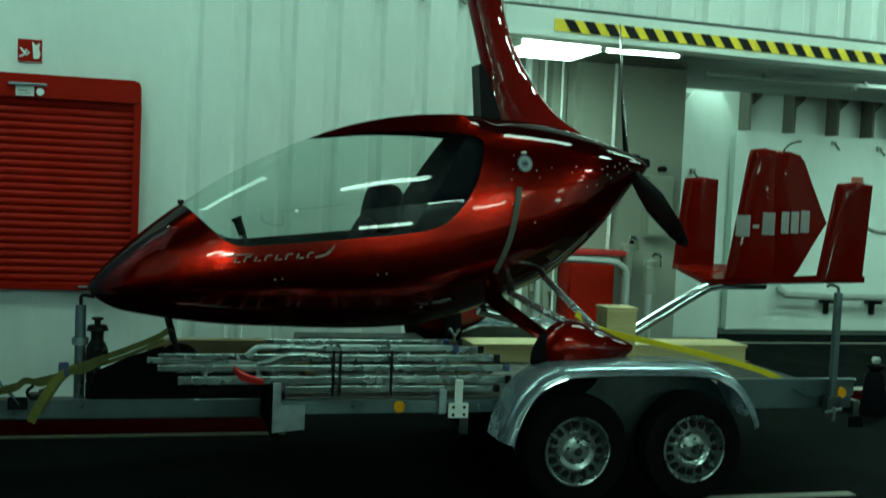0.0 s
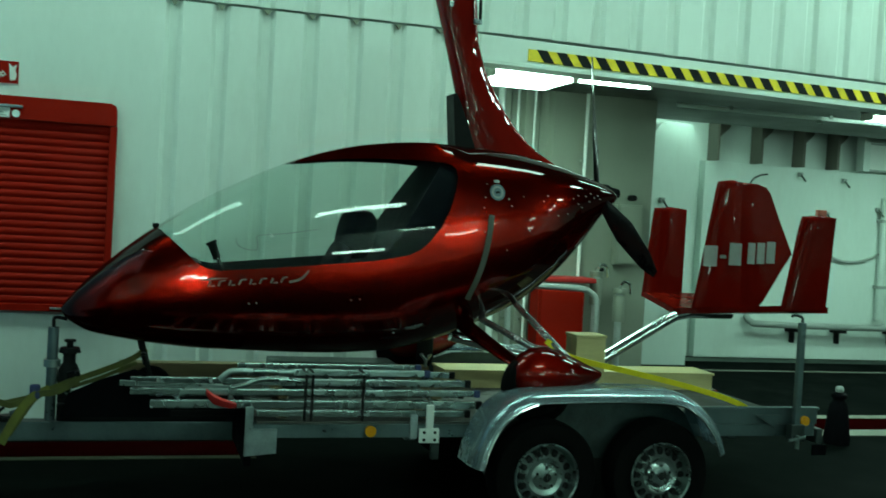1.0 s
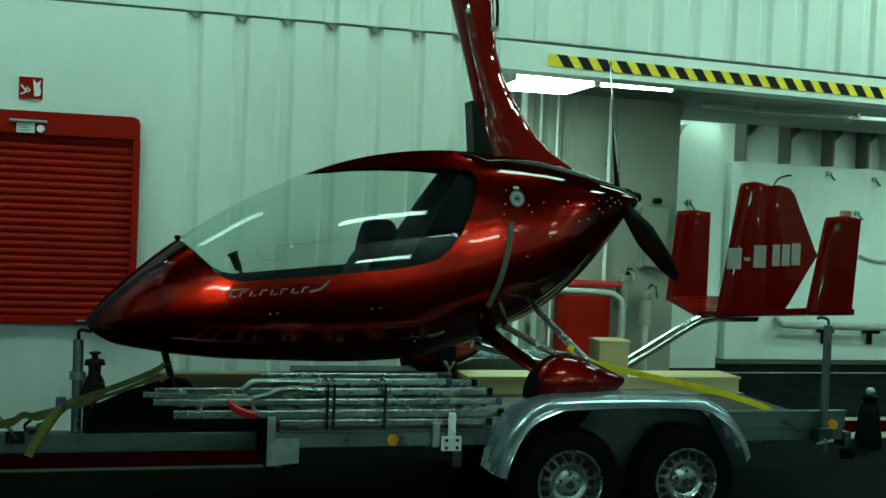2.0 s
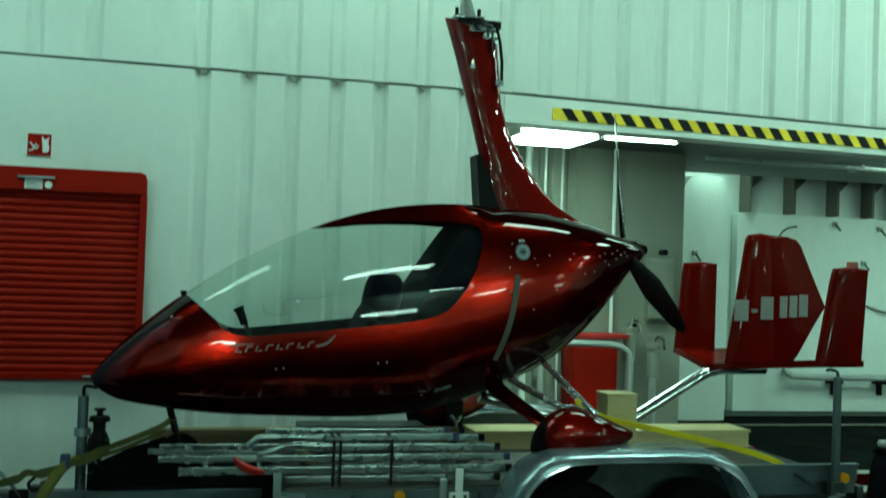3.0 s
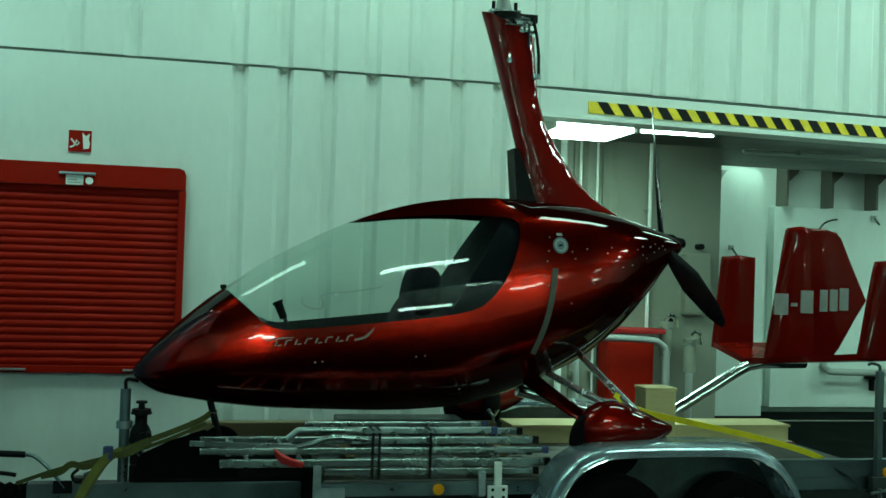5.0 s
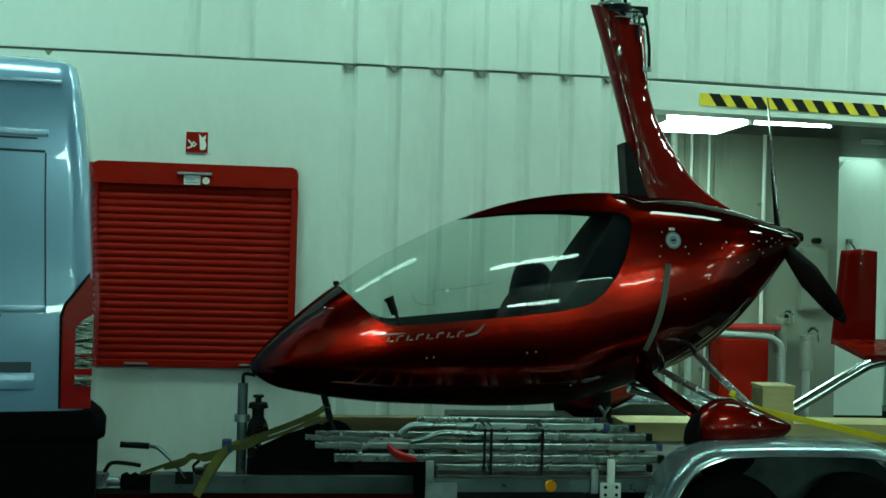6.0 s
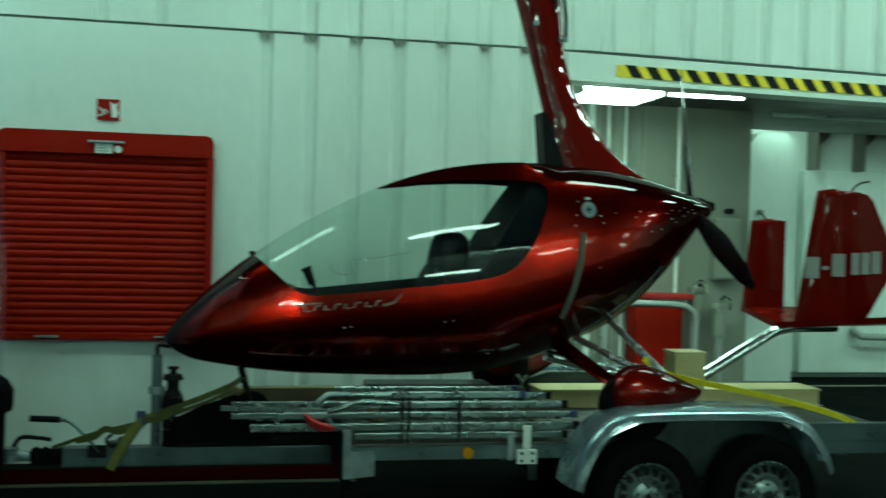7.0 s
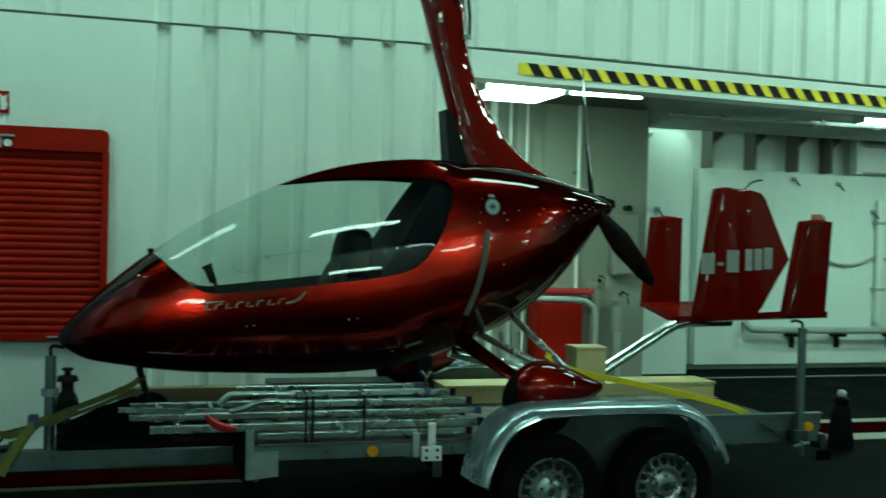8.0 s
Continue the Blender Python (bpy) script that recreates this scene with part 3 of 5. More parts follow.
def inside(x, z, poly):
    hit = False
    for (xa, za), (xb, zb) in zip(poly, poly[1:] + poly[:1]):
        if (za > z) != (zb > z) and x < (xb - xa) * (z - za) / (zb - za) + xa:
            hit = not hit
    return hit


def cut(bm, line, reach=0.12):
    for (xa, za), (xb, zb) in zip(line, line[1:]):
        lo, hi = (min(xa, xb) - reach, max(xa, xb) + reach), (min(za, zb) - reach, max(za, zb) + reach)
        faces = [f for f in bm.faces if lo[0] < f.calc_center_median().x < lo[1] and hi[0] < f.calc_center_median().z < hi[1]]
        geom = faces + list({e for f in faces for e in f.edges}) + list({v for f in faces for v in f.verts})
        bmesh.ops.bisect_plane(bm, geom=geom, dist=1e-5, plane_co=(xa, GY, za), plane_no=(zb - za, 0, xa - xb))


def keep(bm, test):
    bmesh.ops.delete(bm, geom=[f for f in bm.faces if not test(f.calc_center_median())], context="FACES")
    return bm


def decal(name, mat, parent, pts, width, off=0.004, label=""):
    """A flat ribbon laid on the hull's near side along points in x, z."""
    bm = bmesh.new()
    P = smooth_line([(*p,) for p in pts], 5)
    rows = []
    for i, (x, z) in enumerate(P):
        a, b = P[max(i - 1, 0)], P[min(i + 1, len(P) - 1)]
        d = np.array([b[0] - a[0], b[1] - a[1]])
        d = d / (np.linalg.norm(d) + 1e-9)
        w = width if np.isscalar(width) else np.interp(i / (len(P) - 1), (0, 0.5, 1), width)
        nx, nz = -d[1] * w / 2, d[0] * w / 2
        rows.append([bm.verts.new((x + s * nx, near_y(x + s * nx, z + s * nz, o), z + s * nz)) for s, o in ((-1, off), (1, off), (1, -0.002), (-1, -0.002))])
    return part(name, skin(bm, rows), mat, parent, label)


gyro = thing("gyrocopter", (1.9, GY, 0.55), "metallic red enclosed gyrocopter with clear canopy strapped on a trailer", "gyrocopter")
bm = hull_loft()
cut(bm, CAN)
full = bm.copy()
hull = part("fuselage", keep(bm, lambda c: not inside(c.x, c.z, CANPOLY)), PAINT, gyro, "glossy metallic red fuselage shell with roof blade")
pane = part("canopy", keep(full, lambda c: inside(c.x, c.z, CANPOLY)), CANOPY, gyro, "clear reflective canopy glass")
bm = hull_loft(0.018)
cut(bm, CAN)
keep(bm, lambda c: not inside(c.x, c.z, CANPOLY) and c.x > 0.14 and c.x < 2.2)
part("cabin_lining", bm, FABRIC, gyro, "black cabin lining")
# solid black rear bulkhead, sloping at its front
bm = hull_loft(0.022)
for co, no in (((1.80, GY, 1.985), (0.70, 0, -0.42)), ((1.98, GY, 1.5), (-1, 0, 0))):
    r = bmesh.ops.bisect_plane(bm, geom=bm.faces[:] + bm.edges[:] + bm.verts[:], plane_co=co, plane_no=no, clear_inner=True)
    bmesh.ops.holes_fill(bm, edges=[e for e in r["geom_cut"] if isinstance(e, bmesh.types.BMEdge)])
part("bulkhead", bm, FABRIC, gyro, "black padded rear bulkhead")


def pad(c, half, ry, n=3.0, nu=28, nv=18):
    """A soft cushion: a superellipsoid leaning about the y axis."""
    bm = bmesh.new()
    p = lambda v: math.copysign(abs(v) ** (2 / n), v)
    rings = []
    for i in range(nv + 1):
        b = math.pi * (i / nv - 0.5) * 0.996
        rings.append([bm.verts.new((half[0] * p(math.cos(b)) * p(math.cos(2 * math.pi * k / nu)), half[1] * p(math.cos(b)) * p(math.sin(2 * math.pi * k / nu)), half[2] * p(math.sin(b)))) for k in range(nu)])
    skin(bm, rings)
    return placed(bm, Matrix.Translation(c) @ Matrix.Rotation(ry, 4, "Y"))


part("headrest", pad((1.365, GY - 0.03, 1.545), (0.105, 0.19, 0.15), 0.2), FABRIC, gyro, "black padded seat headrest")
part("seat_back", pad((1.22, GY - 0.02, 1.26), (0.06, 0.23, 0.26), 0.32), FABRIC, gyro, "black upholstered seat back")
bm = bmesh.new()
box(bm, 0.72, 1.2, GY - 0.22, GY + 0.22, 1.02, 1.10)
bmesh.ops.bevel(bm, geom=bm.edges[:], offset=0.03, segments=3, affect="EDGES")
part("seat_cushion", bm, FABRIC, gyro, "black seat cushion")
bm = pipe(smooth_line([(0.60, GY - 0.06, 1.15), (0.60, GY - 0.06, 1.28), (0.565, GY - 0.06, 1.37), (0.535, GY - 0.06, 1.425)], 4), 0.012)
rod(bm, (0.565, GY - 0.06, 1.36), (0.530, GY - 0.06, 1.445), 0.022, 0.026)
rod(bm, (0.530, GY - 0.06, 1.445), (0.524, GY - 0.06, 1.458), 0.034, 0.030)
part("control_stick", bm, BLACK, gyro, "black control stick with grip")
bm = bmesh.new()
box(bm, 0.40, 0.47, GY - 0.26, GY + 0.26, 1.14, 1.345)
part("instrument_panel", bm, BLACK, gyro, "black instrument panel", False, 0.015)
decal("vent_window", VENT, pane, [(0.640, 1.494), (0.638, 1.470), (0.652, 1.451), (0.690, 1.4355), (0.745, 1.4355), (0.752, 1.47), (0.752, 1.512), (0.90, 1.532), (1.08, 1.565)], 0.005, 0.002, "thin frame of the vent window")
# small bright knob in place of a point highlight on the canopy
bm = rods(((0.822, near_y(0.822, 1.516, 0.010), 1.516), (0.822, near_y(0.822, 1.516, 0.0), 1.516), 0.010), n=14)
part("highlight_knob", bm, CHROME, pane, "bright knob standing for a point highlight")
part("canopy_hinge", boxes((0.20, 0.235, GY - 0.03, GY + 0.0, 1.52, 1.545)), BLACK, hull, "black canopy hinge", False, 0.006)


decal("side_strip", STRIPGREY, hull, [(2.09, 1.70), (2.075, 1.55), (2.04, 1.38), (1.98, 1.20)], 0.034, label="grey-green tape strip over the shell joint")
bm = bmesh.new()
rows = []
for r in (0.001, 0.024, 0.028, 0.044, 0.048):
    rows.append([bm.verts.new((2.125 + r * math.cos(a), near_y(2.125 + r * math.cos(a), 1.835 + r * math.sin(a), 0.006), 1.835 + r * math.sin(a))) for a in np.linspace(0, 2 * math.pi, 28, endpoint=False)])
skin(bm, rows, True, False)
badge = part("badge", bm, BADGE, hull, "round blue-grey badge with a paler ring")
decal("badge_ring", MARK, badge, [(2.125 + 0.032 * math.cos(a), 1.835 + 0.032 * math.sin(a)) for a in np.linspace(0, 2 * math.pi, 9)], 0.011, 0.008)
decal("badge_mark", HAZBLACK, badge, [(2.112, 1.833), (2.138, 1.837)], 0.012, 0.008)
decal("badge_crown", MARK, badge, [(2.105, 1.899), (2.14, 1.899)], 0.016, 0.006)
# unreadable silver lettering as plain slanted bars with a closing swash
for k, (x, w) in enumerate(((0.50, 0.030), (0.552, 0.034), (0.607, 0.030), (0.66, 0.036), (0.717, 0.032), (0.77, 0.036), (0.83, 0.034), (0.885, 0.032))):
    z = 1.232 + 0.10 * (x - 0.5)
    decal("lettering_bar", DECAL, hull, [(x, z - 0.008), (x + 0.006, z + 0.006), (x + 0.012, z + 0.020)], 0.009)
    zz = z + (0.020 if k % 2 else -0.006)
    decal("lettering_bar", DECAL, hull, [(x + 0.014, zz), (x + w / 2 + 0.008, zz + 0.002), (x + w + 0.004, zz + 0.004)], 0.007)
decal("script_stroke", DECAL, hull, [(0.93, 1.268), (0.985, 1.284), (1.02, 1.315), (1.035, 1.338)], (0.012, 0.012, 0.003))
decal("script_stroke", DECAL, hull, [(0.455, 1.252), (0.52, 1.266), (0.60, 1.274)], (0.003, 0.010, 0.003))
for x, z in [(0.72, 1.14), (0.76, 1.145), (1.28, 1.18), (1.33, 1.186), (1.56, 0.99), (2.20, 1.80), (2.22, 1.76), (2.30, 1.82), (2.05, 1.80), (2.04, 1.74), (2.05, 1.60), (2.06, 1.88), (2.2, 1.5), (2.35, 1.62), (2.44, 1.80), (2.47, 1.835), (2.66, 1.83), (2.70, 1.85), (2.70, 1.80), (2.73, 1.78), (2.76, 1.85), (2.79, 1.82), (2.80, 1.87), (2.83, 1.845), (2.86, 1.86), (2.88, 1.84), (2.55, 1.72), (2.62, 1.735)]:
    part("rivet", rods(((x, near_y(x, z, 0.004), z), (x, near_y(x, z, -0.004), z), 0.0045), n=8), GREY, hull)
decal("air_slot", BLACK, hull, [(1.50, 0.955), (1.60, 0.965)], 0.012)

# mast
MF = [(2.05, 2.00), (2.12, 1.985), (2.42, 1.945), (2.69, 1.872), (3.03, 1.772), (3.27, 1.693)]
MR = [(2.02, 2.66), (2.056, 2.60), (2.135, 2.468), (2.236, 2.358), (2.357, 2.262), (2.476, 2.188), (2.608, 2.12), (2.756, 2.072), (2.906, 2.056), (3.06, 2.042), (3.27, 2.035)]
bm = bmesh.new()
rings = []
for z in np.linspace(2.02, 3.27, 40):
    a, b = np.interp(z, [p[0] for p in MF], [p[1] for p in MF]), np.interp(z, [p[0] for p in MR], [p[1] for p in MR])
    th = 0.085 + 0.02 * max(0, 2.3 - z) / 0.28
    r = []
    for k in range(28):
        t = 2 * math.pi * k / 28
        u = (1 - math.cos(t)) / 2
        y = th * (math.sin(t)) * (1.15 - 0.75 * u)
        r.append(bm.verts.new((a + (b - a) * u, GY + y, z)))
    rings.append(r)
skin(bm, rings)
bmesh.ops.bisect_plane(bm, geom=bm.faces[:] + bm.edges[:] + bm.verts[:], plane_co=(1.69, GY, 3.255), plane_no=(0.135, 0, 0.34), clear_outer=True)
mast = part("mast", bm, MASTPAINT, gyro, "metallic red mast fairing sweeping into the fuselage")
bm = slab([(1.908, 2.42), (1.93, 2.425), (1.965, 2.36), (2.02, 2.22), (2.07, 2.085), (1.938, 2.085)], GY - 0.078, GY + 0.078)
part("mast_shroud", bm, BLACK, mast, "black shroud at the mast's foot", True, 0.022)
part("mast_cable", pipe([(2.06, GY - 0.045, 2.86), (2.058, GY - 0.045, 3.0), (2.04, GY - 0.05, 3.12), (2.01, GY - 0.06, 3.22)], 0.010, 6), BLACK, mast, "black cable")
for d in ((1.85, 1.88, GY - 0.075, GY - 0.05, 2.94, 2.97), (2.02, 2.07, GY - 0.06, GY - 0.035, 2.855, 2.885)):
    part("mast_fitting", boxes(d), GALV, mast, "", False, 0.004)
# rotor head
head = part("rotor_head", boxes((1.74, 1.93, GY - 0.07, GY + 0.07, 3.245, 3.262), (1.80, 2.01, GY - 0.06, GY + 0.06, 3.19, 3.205), (1.86, 2.03, GY - 0.055, GY + 0.055, 3.135, 3.15)), ALU, gyro, "bare metal rotor head plates and rods", False, 0.004)
bm = rods(((1.84, GY, 3.262), (1.828, GY, 3.39), 0.056, 0.026), ((1.828, GY, 3.39), (1.822, GY, 3.41), 0.018, 0.012), ((1.822, GY, 3.40), (1.81, GY, 3.75), 0.010, 0.008))
part("rotor_shaft", bm, GREY, head, "silver rotor shaft cone")
for x in (1.76, 1.90):
    part("bolt", rods(((x, GY - 0.05, 3.262), (x, GY - 0.05, 3.31), 0.012), n=8), BLACK, head)
for x, y in ((1.89, GY - 0.05), (1.99, GY - 0.05), (1.89, GY + 0.05), (1.99, GY + 0.05)):
    part("control_rod", rods(((x, y, 2.98 if x < 1.95 else 3.05), (x, y, 3.22), 0.008), n=8), DARKGALV, head)
part("rotor_yoke", boxes((1.80, 1.98, GY - 0.085, GY - 0.07, 3.205, 3.222), (1.83, 1.95, GY - 0.085, GY - 0.07, 3.165, 3.178)), CHROME, head, "bright yoke bars", False, 0.004)
part("bearing", rods(((1.86, GY - 0.02, 3.21), (1.86, GY - 0.02, 3.245), 0.09), n=24), BLACK, head)
part("rear_block", boxes((1.97, 2.045, GY - 0.05, GY + 0.05, 3.20, 3.25)), BLACK, head, "", False, 0.006)
part("front_rods", rods(((1.80, GY - 0.07, 3.25), (1.93, GY - 0.07, 3.16), 0.009), ((1.83, GY - 0.07, 3.24), (1.96, GY - 0.07, 3.235), 0.009), n=8), CHROME, head)

# propeller, its disc leaning forward at the top
hubm = Matrix.Translation((2.955, GY, 1.875)) @ Matrix.Rotation(radians(-7), 4, "Y")
bm = bmesh.new()
rod(bm, (-0.03, 0, 0), (0.05, 0, 0), 0.075, 0.06, 24)
rod(bm, (0.05, 0, 0), (0.12, 0, 0), 0.05, 0.028, 24)
bmesh.ops.transform(bm, matrix=hubm, verts=bm.verts[:])
prop = part("propeller_hub", bm, CARBON, gyro, "black propeller hub")
for ang in (2, 122, 242):
    bm = bmesh.new()
    rings = []
    for s in np.linspace(0, 1, 12):
        rr = 0.06 + 0.81 * s
        chord = np.interp(s, (0, 0.15, 0.45, 0.85, 1), (0.055, 0.09, 0.145, 0.11, 0.045))
        tw = radians(np.interp(s, (0, 1), (48, 16)))
        th = np.interp(s, (0, 0.2, 1), (0.035, 0.022, 0.006))
        r = []
        for k in range(14):
            t = 2 * math.pi * k / 14
            u, v = chord / 2 * math.cos(t), th / 2 * math.sin(t)
            r.append(bm.verts.new((u * math.sin(tw) + v * math.cos(tw), u * math.cos(tw) - v * math.sin(tw), rr)))
        rings.append(r)
    skin(bm, rings)
    bmesh.ops.transform(bm, matrix=hubm @ Matrix.Translation((-0.03, 0, 0)) @ Matrix.Rotation(radians(ang), 4, "X"), verts=bm.verts[:])
    part("blade", bm, PROP, prop, "black propeller blade")

# keel tube and tail
bm = sweep(bmesh.new(), [(2.0, GY, 0.95), (2.6, GY, 0.80), (2.84, GY, 0.74), (2.92, GY, 0.755), (3.01, GY, 0.805), (3.48, GY, 1.085), (3.54, GY, 1.115), (3.64, GY, 1.135), (3.95, GY, 1.14)], ring(0.036, 20), (0, 1, 0))
part("keel_tube", bm, CHROME, gyro, "polished metal keel tube bent up to the tail")


def wing(front, rear, thick, last=1.0):
    """An upright fin with a rounded leading edge, cut off at a share of its chord, and a domed top."""
    bm = bmesh.new()
    z0, z1 = front[0][0], front[-1][0]
    us = [last * (k / 12) ** 1.8 for k in range(13)]

    def half(u):
        return thick * 5 * (0.2969 * math.sqrt(u) - 0.126 * u - 0.3516 * u * u + 0.2843 * u ** 3 - 0.1036 * u ** 4)
    rings = []
    for q in (0, 0.12, 0.24, 0.36, 0.48, 0.60, 0.72, 0.84, 0.93, 0.97, 0.99, 1.0):
        z = z0 + (z1 - z0) * q
        a, b = np.interp(z, *zip(*front)), np.interp(z, *zip(*rear))
        dome = math.sqrt(max(0.0, 1 - (max(0, z - z1 + 0.03) / 0.031) ** 2))
        side = [(a + (b - a) * u / last, max(half(u) * (0.3 + 0.7 * dome), 0.002)) for u in us]
        rings.append([bm.verts.new((x, -y, z - 0.02 * (1 - dome) * abs(2 * (x - a) / (b - a) - 1))) for x, y in side] + [bm.verts.new((x, y, z - 0.02 * (1 - dome) * abs(2 * (x - a) / (b - a) - 1))) for x, y in side[:0:-1]])
    return skin(bm, rings)


def foil(poly, thick):
    """A thin tail surface: the outline in x, z with rounded edges."""
    bm = slab(poly, -thick / 2, thick / 2)
    side = [e for e in bm.edges if abs(e.verts[0].co.y - e.verts[1].co.y) < 1e-6]
    bmesh.ops.bevel(bm, geom=side, offset=thick * 0.32, segments=3, profile=0.5, affect="EDGES", clamp_overlap=True)
    return bm


bm = placed(wing([(1.165, 3.655), (1.40, 3.695), (1.985, 3.785), (2.03, 3.80)], [(1.165, 4.0), (2.03, 3.975)], 0.085, 0.72), Matrix.Translation((0, GY, 0)))
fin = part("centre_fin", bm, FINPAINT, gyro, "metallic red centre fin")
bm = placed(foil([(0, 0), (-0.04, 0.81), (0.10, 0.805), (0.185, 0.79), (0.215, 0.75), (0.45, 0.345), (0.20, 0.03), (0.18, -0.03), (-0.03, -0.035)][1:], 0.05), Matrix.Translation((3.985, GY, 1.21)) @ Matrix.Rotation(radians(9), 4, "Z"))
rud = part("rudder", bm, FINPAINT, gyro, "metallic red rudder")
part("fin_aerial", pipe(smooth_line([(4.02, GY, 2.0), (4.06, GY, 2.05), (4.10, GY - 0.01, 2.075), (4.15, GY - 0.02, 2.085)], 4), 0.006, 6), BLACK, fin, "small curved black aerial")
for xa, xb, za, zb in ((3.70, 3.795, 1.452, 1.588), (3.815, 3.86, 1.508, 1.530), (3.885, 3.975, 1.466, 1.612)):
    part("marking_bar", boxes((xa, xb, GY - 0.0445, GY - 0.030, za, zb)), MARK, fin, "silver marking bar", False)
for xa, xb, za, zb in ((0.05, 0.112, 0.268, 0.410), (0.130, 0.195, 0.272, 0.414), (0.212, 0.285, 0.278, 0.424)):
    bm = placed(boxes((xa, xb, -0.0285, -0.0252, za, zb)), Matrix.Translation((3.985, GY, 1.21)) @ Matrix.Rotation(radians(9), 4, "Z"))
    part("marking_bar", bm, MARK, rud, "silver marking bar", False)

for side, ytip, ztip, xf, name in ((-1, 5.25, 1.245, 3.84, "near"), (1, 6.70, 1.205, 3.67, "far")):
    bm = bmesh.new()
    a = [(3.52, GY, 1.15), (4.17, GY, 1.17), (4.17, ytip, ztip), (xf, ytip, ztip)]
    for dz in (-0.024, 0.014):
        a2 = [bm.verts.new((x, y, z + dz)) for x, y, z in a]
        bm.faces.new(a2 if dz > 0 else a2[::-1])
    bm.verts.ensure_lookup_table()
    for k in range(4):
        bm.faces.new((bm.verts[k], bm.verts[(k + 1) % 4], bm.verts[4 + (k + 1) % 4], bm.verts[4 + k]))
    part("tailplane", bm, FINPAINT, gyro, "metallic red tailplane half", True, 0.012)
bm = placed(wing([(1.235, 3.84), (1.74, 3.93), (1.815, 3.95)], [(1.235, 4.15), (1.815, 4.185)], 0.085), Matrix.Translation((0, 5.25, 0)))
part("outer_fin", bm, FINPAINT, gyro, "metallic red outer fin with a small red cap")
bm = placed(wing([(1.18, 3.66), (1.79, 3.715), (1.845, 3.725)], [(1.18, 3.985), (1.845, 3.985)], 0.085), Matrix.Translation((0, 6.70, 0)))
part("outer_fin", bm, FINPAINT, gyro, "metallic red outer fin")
part("fin_lamp", boxes((4.045, 4.105, 5.232, 5.268, 1.808, 1.846)), PINKLENS, gyro, "small salmon-red lamp", False, 0.006)

# undercarriage
DECKZ = 0.555
for s in (-1, 1):
    dx = -0.36 if s > 0 else 0.0

    def Y(v):
        return GY + s * v
    bm = bmesh.new()
    rings = []
    for q, (x, y, z, c) in enumerate([(2.0, 0.05, 1.07, 0.075), (2.09, 0.30, 0.975, 0.066), (2.19, 0.55, 0.885, 0.058), (2.29, 0.77, 0.82, 0.052)]):
        rings.append([bm.verts.new((x + dx * y / 0.77 + c * math.cos(t), Y(y), z + c * 0.45 * math.sin(t))) for t in np.linspace(0, 2 * math.pi, 14, endpoint=False)])
    part("gear_leg", skin(bm, rings), PAINT, gyro, "red tapered undercarriage leg")
    part("strut", rods(((2.12, Y(0.05), 1.085), (2.42 + dx, Y(0.70), 0.90), 0.021)), STRUT, gyro, "polished strut tube")
    part("strut", rods(((2.39, Y(0.04), 1.165), (2.52 + dx, Y(0.70), 0.885), 0.021)), STRUT, gyro, "polished strut tube")
    bm = bmesh.new()
    rings = []
    for x, w, zt, zb in [(2.125, 0.02, 0.85, 0.79), (2.135, 0.06, 0.90, 0.745), (2.165, 0.09, 0.94, 0.715), (2.23, 0.115, 0.978, 0.692), (2.315, 0.12, 0.99, 0.685), (2.40, 0.107, 0.967, 0.69), (2.50, 0.08, 0.926, 0.715), (2.58, 0.052, 0.89, 0.755), (2.645, 0.022, 0.86, 0.80), (2.665, 0.008, 0.85, 0.82)]:
        rings.append([bm.verts.new((x + dx, Y(0.77) + w * math.cos(t), (zt + zb) / 2 + (zt - zb) / 2 * math.sin(t))) for t in np.linspace(0, 2 * math.pi, 24, endpoint=False)])
    spat = part("wheel_spat", skin(bm, rings), LAMINATE, gyro, "glossy red teardrop wheel spat")
    bm = placed(lathe([(0.06, -0.05), (0.17, -0.055), (0.20, -0.035), (0.205, 0), (0.20, 0.035), (0.17, 0.055), (0.06, 0.05)], 32), Matrix.Translation((2.28 + dx, Y(0.77), DECKZ + 0.205)))
    part("tyre", bm, RUBBER, spat, "black main wheel tyre")
    if s > 0:
        # black band added for the dark middle of the far spat, drawn over it
        bm = bmesh.new()
        box(bm, 1.965, 2.075, Y(0.62), Y(0.645), 0.70, 0.99)
        part("lashing", bm, HAZBLACK, spat, "black band added over the wheel spat's dark middle", False, 0.006)
        part("lashing_clip", rods(((1.985, Y(0.60), 0.748), (2.02, Y(0.60), 0.705), 0.012), ((2.055, Y(0.60), 0.748), (2.025, Y(0.60), 0.705), 0.012), ((2.022, Y(0.60), 0.705), (2.022, Y(0.60), 0.66), 0.010), n=8), ALU, spat, "bright metal clip")
bm = rods(((0.16, GY, 0.90), (0.205, GY, 0.74), 0.02), ((0.185, GY - 0.07, 0.80), (0.235, GY - 0.07, 0.67), 0.012), ((0.185, GY + 0.07, 0.80), (0.235, GY + 0.07, 0.67), 0.012), ((0.185, GY - 0.07, 0.80), (0.185, GY + 0.07, 0.80), 0.014), ((0.235, GY - 0.08, 0.67), (0.235, GY + 0.08, 0.67), 0.012))
nl = part("nose_leg", bm, BLACK, gyro, "black nose wheel fork")
bm = placed(lathe([(0.04, -0.04), (0.085, -0.05), (0.11, -0.03), (0.115, 0), (0.11, 0.03), (0.085, 0.05), (0.04, 0.04)], 32), Matrix.Translation((0.235, GY, 0.617)))
part("nose_tyre", bm, RUBBER, nl, "black nose wheel tyre")


# ---- the trailer ----
trailer = thing("tandem_trailer", (2.6, GY, 0.0), "galvanised tandem-axle flatbed trailer carrying a gyrocopter", "trailer")
